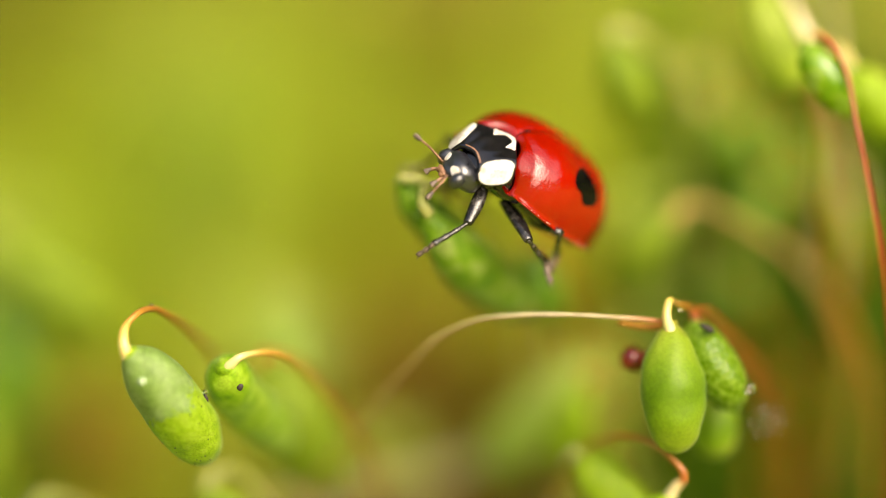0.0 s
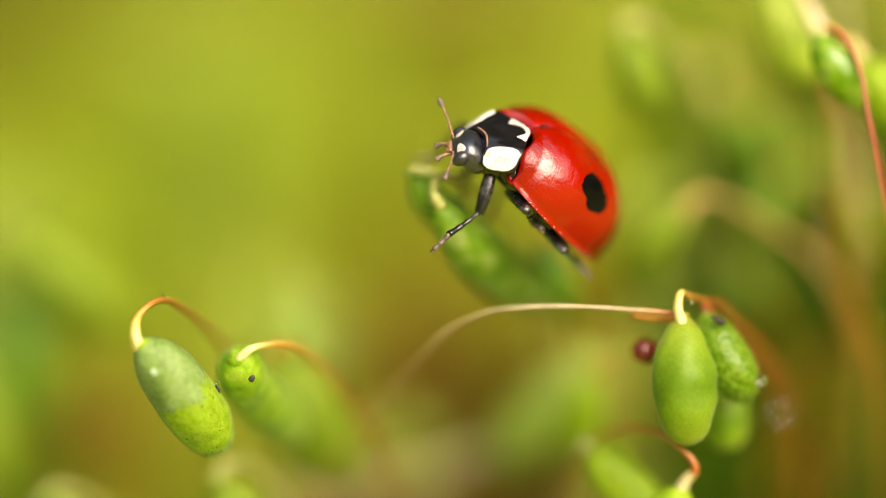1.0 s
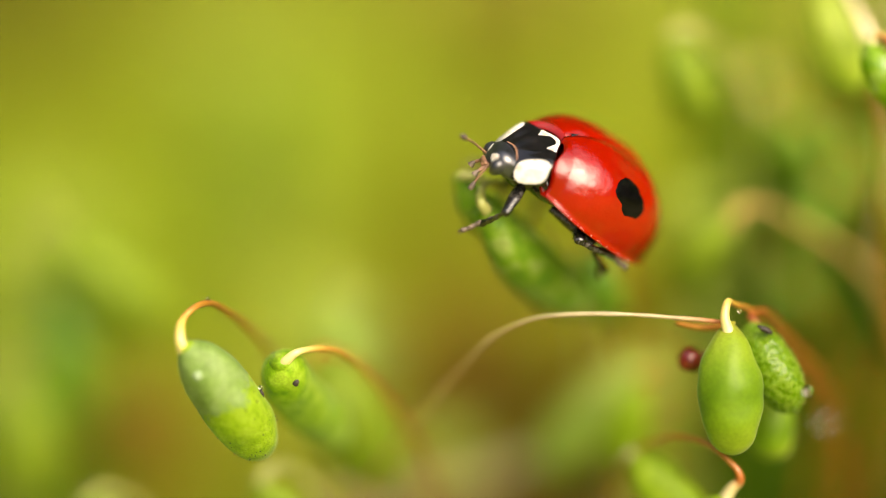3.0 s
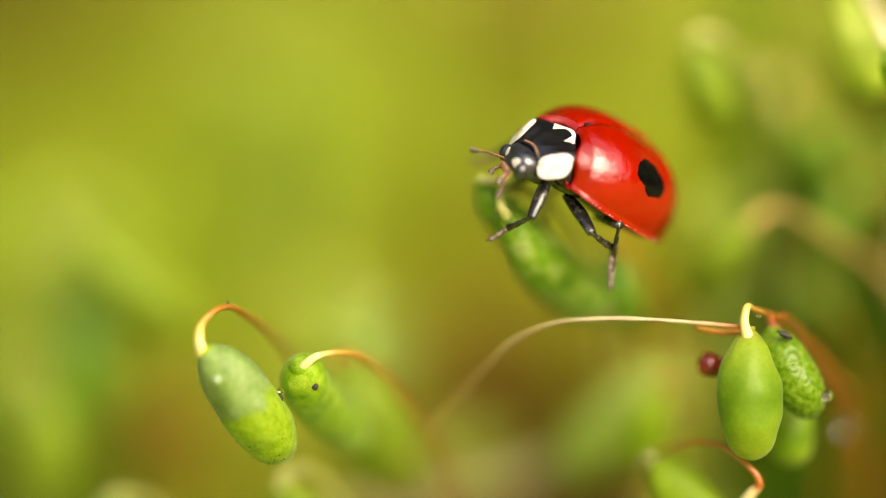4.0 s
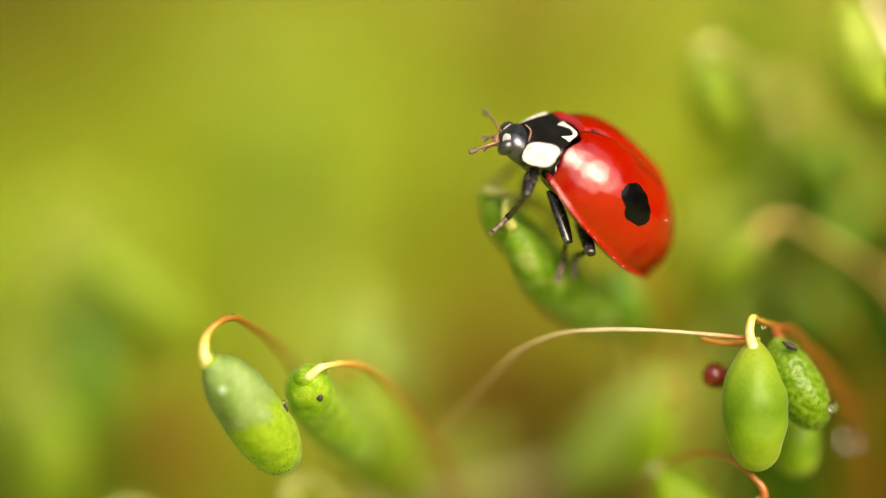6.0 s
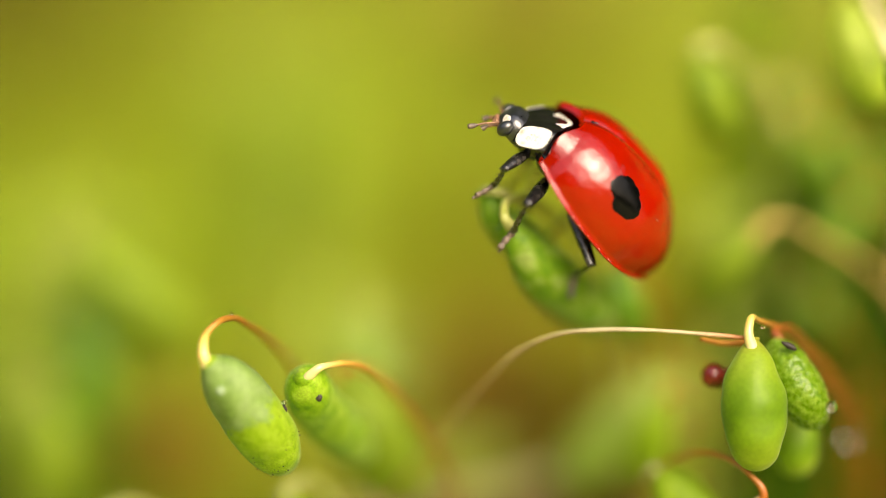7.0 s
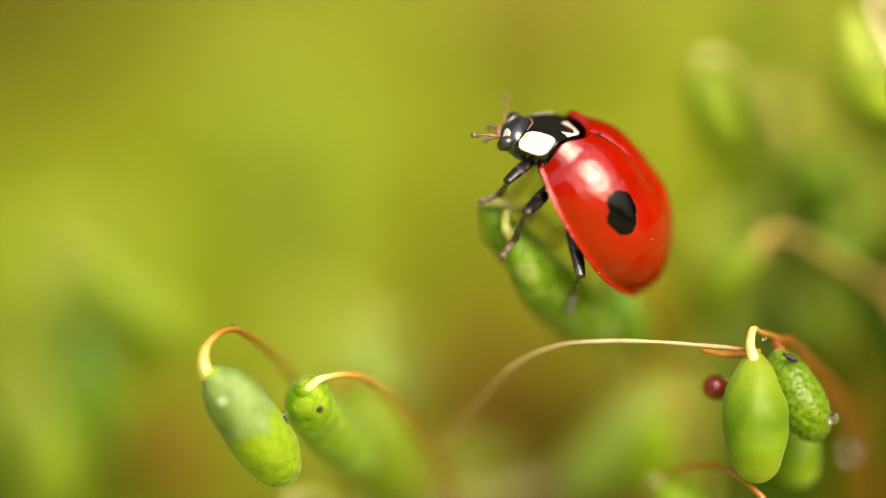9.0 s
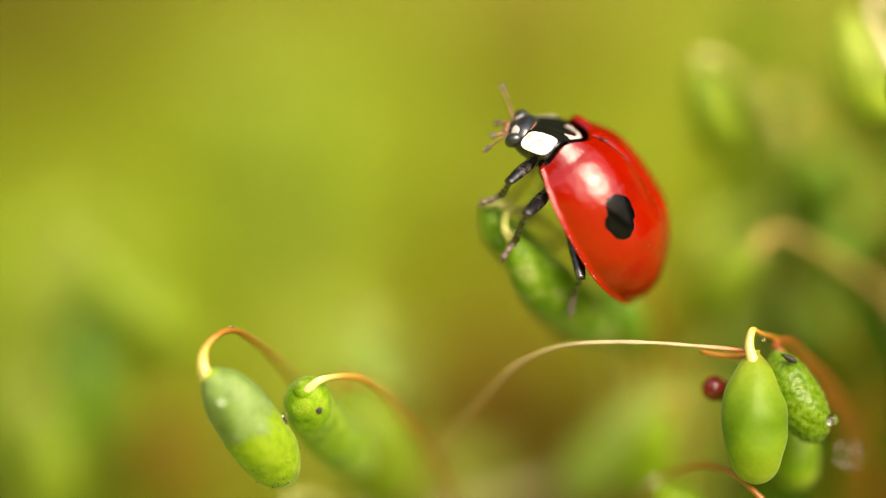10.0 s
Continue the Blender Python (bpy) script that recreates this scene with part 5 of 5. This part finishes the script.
    walk(hind_left_leg['femur'], [
        (0, pose(-0.000140, 0.000835, 0.000227, 0.81, -17.81, 65.63)),
        (0.5, pose(-0.000053, 0.000731, 0.000294, -0.46, -14.45, 72.77)),
        (1, pose(-0.000124, 0.000784, 0.000209, -9.06, -8.19, 97.52)),
        (1.5, pose(-0.000125, 0.000793, 0.000196, -0.44, -15.66, 56.66)),
        (2, pose(-0.000136, 0.000758, 0.000269, 0.48, -8.15, 59.10)),
        (2.5, pose(-0.000116, 0.000799, 0.000218, -0.44, -4.59, 53.67)),
        (3.8, pose(-0.000137, 0.000782, 0.000366, 3.94, -4.00, 63.14)),
        (4, pose(-0.000152, 0.000833, 0.000214, 0.06, -14.94, 61.40)),
        (4.5, pose(-0.000131, 0.000750, 0.000208, -0.38, -10.95, 62.98)),
        (5, pose(-0.000143, 0.000730, 0.000265, -0.80, -7.63, 73.49)),
        (5.5, pose(-0.000113, 0.000762, 0.000217, -1.51, -10.61, 69.90)),
        (6.8, pose(-0.000087, 0.000783, 0.000206, -3.59, 5.02, 134.56)),
        (7, pose(-0.000083, 0.000786, 0.000204, -3.03, 4.36, 139.14)),
        (8, pose(-0.000107, 0.000817, 0.000214, -6.10, 5.03, 135.51)),
        (9, pose(-0.000099, 0.000874, 0.000225, -5.44, 2.00, 129.01)),
        (10, pose(-0.000094, 0.000889, 0.000307, -3.42, 0.12, 132.09))])
    walk(hind_left_leg['tibia'], [
        (0, pose(0.000331, 0.001876, 0.000594, 0.07, 24.98, -161.38)),
        (0.5, pose(0.000291, 0.001842, 0.000594, 7.36, 30.56, -149.56)),
        (1, pose(-0.000280, 0.001962, 0.000380, 1.33, 5.43, -155.04)),
        (1.5, pose(0.000510, 0.001758, 0.000520, -1.10, 25.55, -165.20)),
        (2, pose(0.000474, 0.001777, 0.000439, -1.40, 5.99, -174.66)),
        (2.5, pose(0.000594, 0.001762, 0.000313, -1.84, -8.68, -174.55)),
        (3.8, pose(0.000403, 0.001850, 0.000450, -7.94, 26.20, -178.93)),
        (4, pose(0.000403, 0.001851, 0.000523, -2.05, 46.44, -175.13)),
        (4.5, pose(0.000405, 0.001800, 0.000436, -3.66, 33.87, -176.27)),
        (5, pose(0.000195, 0.001870, 0.000424, 16.72, 39.25, -144.36)),
        (5.5, pose(0.000292, 0.001870, 0.000437, 23.71, 29.09, -130.81)),
        (6.8, pose(-0.000926, 0.001635, 0.000100, 33.55, 37.68, -112.41)),
        (7, pose(-0.000988, 0.001569, 0.000113, 31.45, 39.94, -115.67)),
        (8, pose(-0.000959, 0.001655, 0.000109, 23.82, 39.10, -126.44)),
        (9, pose(-0.000854, 0.001806, 0.000183, 23.87, 34.17, -129.48)),
        (10, pose(-0.000898, 0.001780, 0.000304, 22.16, 32.20, -127.20))])
    walk(hind_left_leg['tarsus'], [
        (0, pose(-0.000743, 0.001515, 0.000066, 0.79, 39.47, 55.63)),
        (0.5, pose(-0.000636, 0.001296, -0.000041, -9.28, 33.59, 45.34)),
        (1, pose(-0.001408, 0.001437, 0.000262, 2.53, -5.80, 90.77)),
        (1.5, pose(-0.000581, 0.001471, -0.000019, 7.66, -20.12, 67.50)),
        (2, pose(-0.000763, 0.001661, 0.000309, 13.72, 22.93, 124.42)),
        (2.5, pose(-0.000637, 0.001645, 0.000503, 24.47, -0.82, 179.06)),
        (3.8, pose(-0.000718, 0.001830, -0.000101, 8.09, 25.06, 125.59)),
        (4, pose(-0.000455, 0.001778, -0.000382, 0.38, 55.07, 112.97)),
        (4.5, pose(-0.000631, 0.001732, -0.000261, 9.28, -0.88, 131.46)),
        (5, pose(-0.000592, 0.001305, -0.000366, -20.87, 75.73, 89.13)),
        (5.5, pose(-0.000423, 0.001043, -0.000170, 11.86, 43.68, 126.75)),
        (6.8, pose(-0.001303, 0.000720, -0.000664, 22.53, 38.29, 141.07)),
        (7, pose(-0.001403, 0.000705, -0.000690, 20.12, 38.63, 136.91)),
        (8, pose(-0.001536, 0.000874, -0.000680, 4.67, 20.31, 109.58)),
        (9, pose(-0.001512, 0.001008, -0.000518, 19.12, 36.18, 136.68)),
        (10, pose(-0.001538, 0.000938, -0.000362, 21.17, 34.57, 141.52))])
    walk(front_right_leg['femur'], [
        (0, pose(0.001551, -0.000855, 0.000358, -0.58, 3.49, -126.79)),
        (0.5, pose(0.001750, -0.000828, 0.000523, 0.77, 20.86, -124.69)),
        (1, pose(0.001603, -0.000869, 0.000339, 3.00, 16.21, -117.72)),
        (1.5, pose(0.001570, -0.000893, 0.000325, -5.86, 32.73, -139.78)),
        (2, pose(0.001635, -0.000850, 0.000400, -4.46, 9.34, -134.51)),
        (2.5, pose(0.001571, -0.000893, 0.000388, -3.08, 9.66, -134.41)),
        (4.5, pose(0.001691, -0.000795, 0.000383, -3.08, -5.79, -132.59)),
        (5.5, pose(0.001655, -0.000850, 0.000319, -4.63, 11.08, -130.17)),
        (6.3, pose(0.001664, -0.000846, 0.000297, -10.86, 29.38, -147.13)),
        (7, pose(0.001670, -0.000843, 0.000278, -21.26, 40.14, -165.53)),
        (10, pose(0.001719, -0.000676, 0.000322, -22.41, 43.58, -163.99))])
    walk(front_right_leg['tibia'], [
        (0, pose(0.000804, -0.001854, 0.000282, -145.54, 69.78, -154.74)),
        (0.5, pose(0.001086, -0.001788, 0.000078, -154.12, 68.88, -161.67)),
        (1, pose(0.001045, -0.001932, -0.000010, -159.63, 65.68, -167.23)),
        (1.5, pose(0.000767, -0.001573, -0.000351, -167.05, 69.35, -176.40)),
        (2, pose(0.000770, -0.001729, 0.000197, -136.75, 63.04, -142.00)),
        (2.5, pose(0.000708, -0.001773, 0.000178, -127.37, 59.45, -134.50)),
        (4.5, pose(0.000849, -0.001710, 0.000509, -119.05, 66.75, -120.47)),
        (5.5, pose(0.000864, -0.001788, 0.000078, -155.66, 76.51, -160.05)),
        (6.3, pose(0.000749, -0.001437, -0.000316, -147.45, 68.75, -151.74)),
        (7, pose(0.000745, -0.001082, -0.000528, -138.79, 62.51, -142.50)),
        (10, pose(0.000848, -0.000926, -0.000540, -150.80, 60.22, -153.36))])
    walk(front_right_leg['tarsus'], [
        (0, pose(0.000506, -0.001995, -0.000609, -1.54, 48.34, -46.21)),
        (0.5, pose(0.000760, -0.001896, -0.000808, 0.65, 57.45, -36.02)),
        (1, pose(0.000663, -0.002018, -0.000876, 17.34, 63.00, -23.98)),
        (1.5, pose(0.000432, -0.001593, -0.001240, 35.69, 55.11, -3.78)),
        (2, pose(0.000431, -0.001994, -0.000650, 13.35, 61.26, -24.92)),
        (2.5, pose(0.000370, -0.002118, -0.000640, 11.53, 51.89, -30.73)),
        (4.5, pose(0.000659, -0.002033, -0.000364, 2.96, 51.67, -36.73)),
        (5.5, pose(0.000656, -0.001863, -0.000845, 47.91, 71.48, 9.50)),
        (6.3, pose(0.000446, -0.001600, -0.001202, 98.33, 73.50, 61.65)),
        (7, pose(0.000398, -0.001349, -0.001371, 53.71, 85.35, 16.22)),
        (10, pose(0.000427, -0.001137, -0.001365, 151.51, 77.70, 116.47))])
    walk(head, [
        (0, pose(0.002106, 0.000005, 0.000142, -10.71, 3.97, -15.81)),
        (0.3, pose(0.002075, 0.000036, 0.000187, -11.28, 4.55, -15.87)),
        (0.5, pose(0.002096, 0.000011, 0.000205, -11.65, 4.93, -15.91)),
        (1, pose(0.002141, 0.000001, 0.000193, -12.59, 5.90, -16.00)),
        (1.3, pose(0.002106, 0.000010, 0.000329, -9.91, 6.69, -16.86)),
        (1.5, pose(0.002162, 0.000021, 0.000132, -8.13, 7.21, -17.43)),
        (1.6, pose(0.002149, -0.000011, 0.000271, -7.23, 7.47, -17.71)),
        (2, pose(0.002135, -0.000008, 0.000324, -3.66, 8.52, -18.85)),
        (2.5, pose(0.002158, -0.000011, 0.000350, 0.81, 9.84, -20.27)),
        (3.8, pose(0.002116, -0.000011, 0.000283, -0.92, 12.99, -15.63)),
        (4.5, pose(0.002072, 0.000008, 0.000251, -1.86, 14.70, -13.13)),
        (4.9, pose(0.002086, 0.000038, 0.000185, -3.18, 12.02, -14.93)),
        (5.5, pose(0.002182, -0.000006, 0.000256, -5.17, 8.01, -17.64)),
        (5.7, pose(0.002162, 0.000007, 0.000240, -4.42, 7.46, -15.89)),
        (6.8, pose(0.002233, -0.000017, 0.000292, -0.34, 4.44, -6.29)),
        (7, pose(0.002185, -0.000001, 0.000269, 0.40, 3.89, -4.55)),
        (7.5, pose(0.002107, 0.000009, 0.000258, -2.06, 6.77, -1.86)),
        (7.8, pose(0.002100, 0.000010, 0.000230, -3.54, 8.50, -0.24)),
        (8, pose(0.002077, 0.000007, 0.000237, -4.52, 9.65, 0.83)),
        (8.5, pose(0.002060, 0.000015, 0.000188, -6.99, 12.54, 3.52)),
        (9, pose(0.002087, 0.000039, 0.000120, -6.97, 11.31, 4.64)),
        (10, pose(0.002084, 0.000009, 0.000241, -6.95, 8.85, 6.87))])
    walk(antenna_left, [
        (0, pose(0.000440, 0.000220, -0.000140, 0.00, 58.97, 60.15)),
        (1, pose(0.000440, 0.000220, -0.000140, 0.00, 31.96, 97.63)),
        (2, pose(0.000440, 0.000220, -0.000140, 0.00, 56.58, 97.71)),
        (2.5, pose(0.000440, 0.000220, -0.000140, 0.00, 74.17, 69.52)),
        (4, pose(0.000440, 0.000220, -0.000140, 0.00, 75.17, 71.80)),
        (4.5, pose(0.000440, 0.000220, -0.000140, 0.00, 77.60, 119.41)),
        (4.7, pose(0.000440, 0.000220, -0.000140, 0.00, 76.28, 15.64)),
        (5, pose(0.000440, 0.000220, -0.000140, 0.00, 52.84, 16.97)),
        (5.5, pose(0.000440, 0.000220, -0.000140, 0.00, 53.85, 32.73)),
        (5.7, pose(0.000440, 0.000220, -0.000140, 0.00, 54.41, 33.95)),
        (6.8, pose(0.000440, 0.000220, -0.000140, 0.00, 40.63, 47.00)),
        (7, pose(0.000440, 0.000220, -0.000140, 0.00, 48.28, 28.92)),
        (7.5, pose(0.000440, 0.000220, -0.000140, 0.00, 43.17, 28.80)),
        (8, pose(0.000440, 0.000220, -0.000140, 0.00, 81.71, 53.21)),
        (8.5, pose(0.000440, 0.000220, -0.000140, 0.00, 74.47, 58.08)),
        (9, pose(0.000440, 0.000220, -0.000140, 0.00, 19.17, 33.98)),
        (9.5, pose(0.000440, 0.000220, -0.000140, 0.00, 51.96, 51.28)),
        (10, pose(0.000440, 0.000220, -0.000140, 0.00, 68.53, 89.99))])
    walk(antenna_right, [
        (0, pose(0.000440, -0.000220, -0.000100, 0.00, 10.33, -69.73)),
        (0.5, pose(0.000440, -0.000220, -0.000100, 0.00, 0.35, -58.98)),
        (1, pose(0.000440, -0.000220, -0.000100, 0.00, -6.11, -58.16)),
        (1.5, pose(0.000440, -0.000220, -0.000100, 0.00, 5.32, -71.48)),
        (2, pose(0.000440, -0.000220, -0.000100, 0.00, 20.77, -64.81)),
        (2.5, pose(0.000440, -0.000220, -0.000100, 0.00, 10.01, -68.11)),
        (4, pose(0.000440, -0.000220, -0.000100, 0.00, 22.08, -72.13)),
        (4.5, pose(0.000440, -0.000220, -0.000100, 0.00, 8.45, -61.87)),
        (5, pose(0.000440, -0.000220, -0.000100, 0.00, 1.64, -59.61)),
        (5.5, pose(0.000440, -0.000220, -0.000100, 0.00, 14.73, -62.36)),
        (7, pose(0.000440, -0.000220, -0.000100, 0.00, 15.05, -89.18)),
        (7.5, pose(0.000440, -0.000220, -0.000100, 0.00, -9.67, -87.02)),
        (8, pose(0.000440, -0.000220, -0.000100, 0.00, 12.63, -64.17)),
        (8.5, pose(0.000440, -0.000220, -0.000100, 0.00, 13.06, -64.45)),
        (9, pose(0.000440, -0.000220, -0.000100, 0.00, 6.79, -81.11)),
        (9.5, pose(0.000440, -0.000220, -0.000100, 0.00, 8.84, -74.25)),
        (10, pose(0.000440, -0.000220, -0.000100, 0.00, 10.06, -59.85))])


motions()
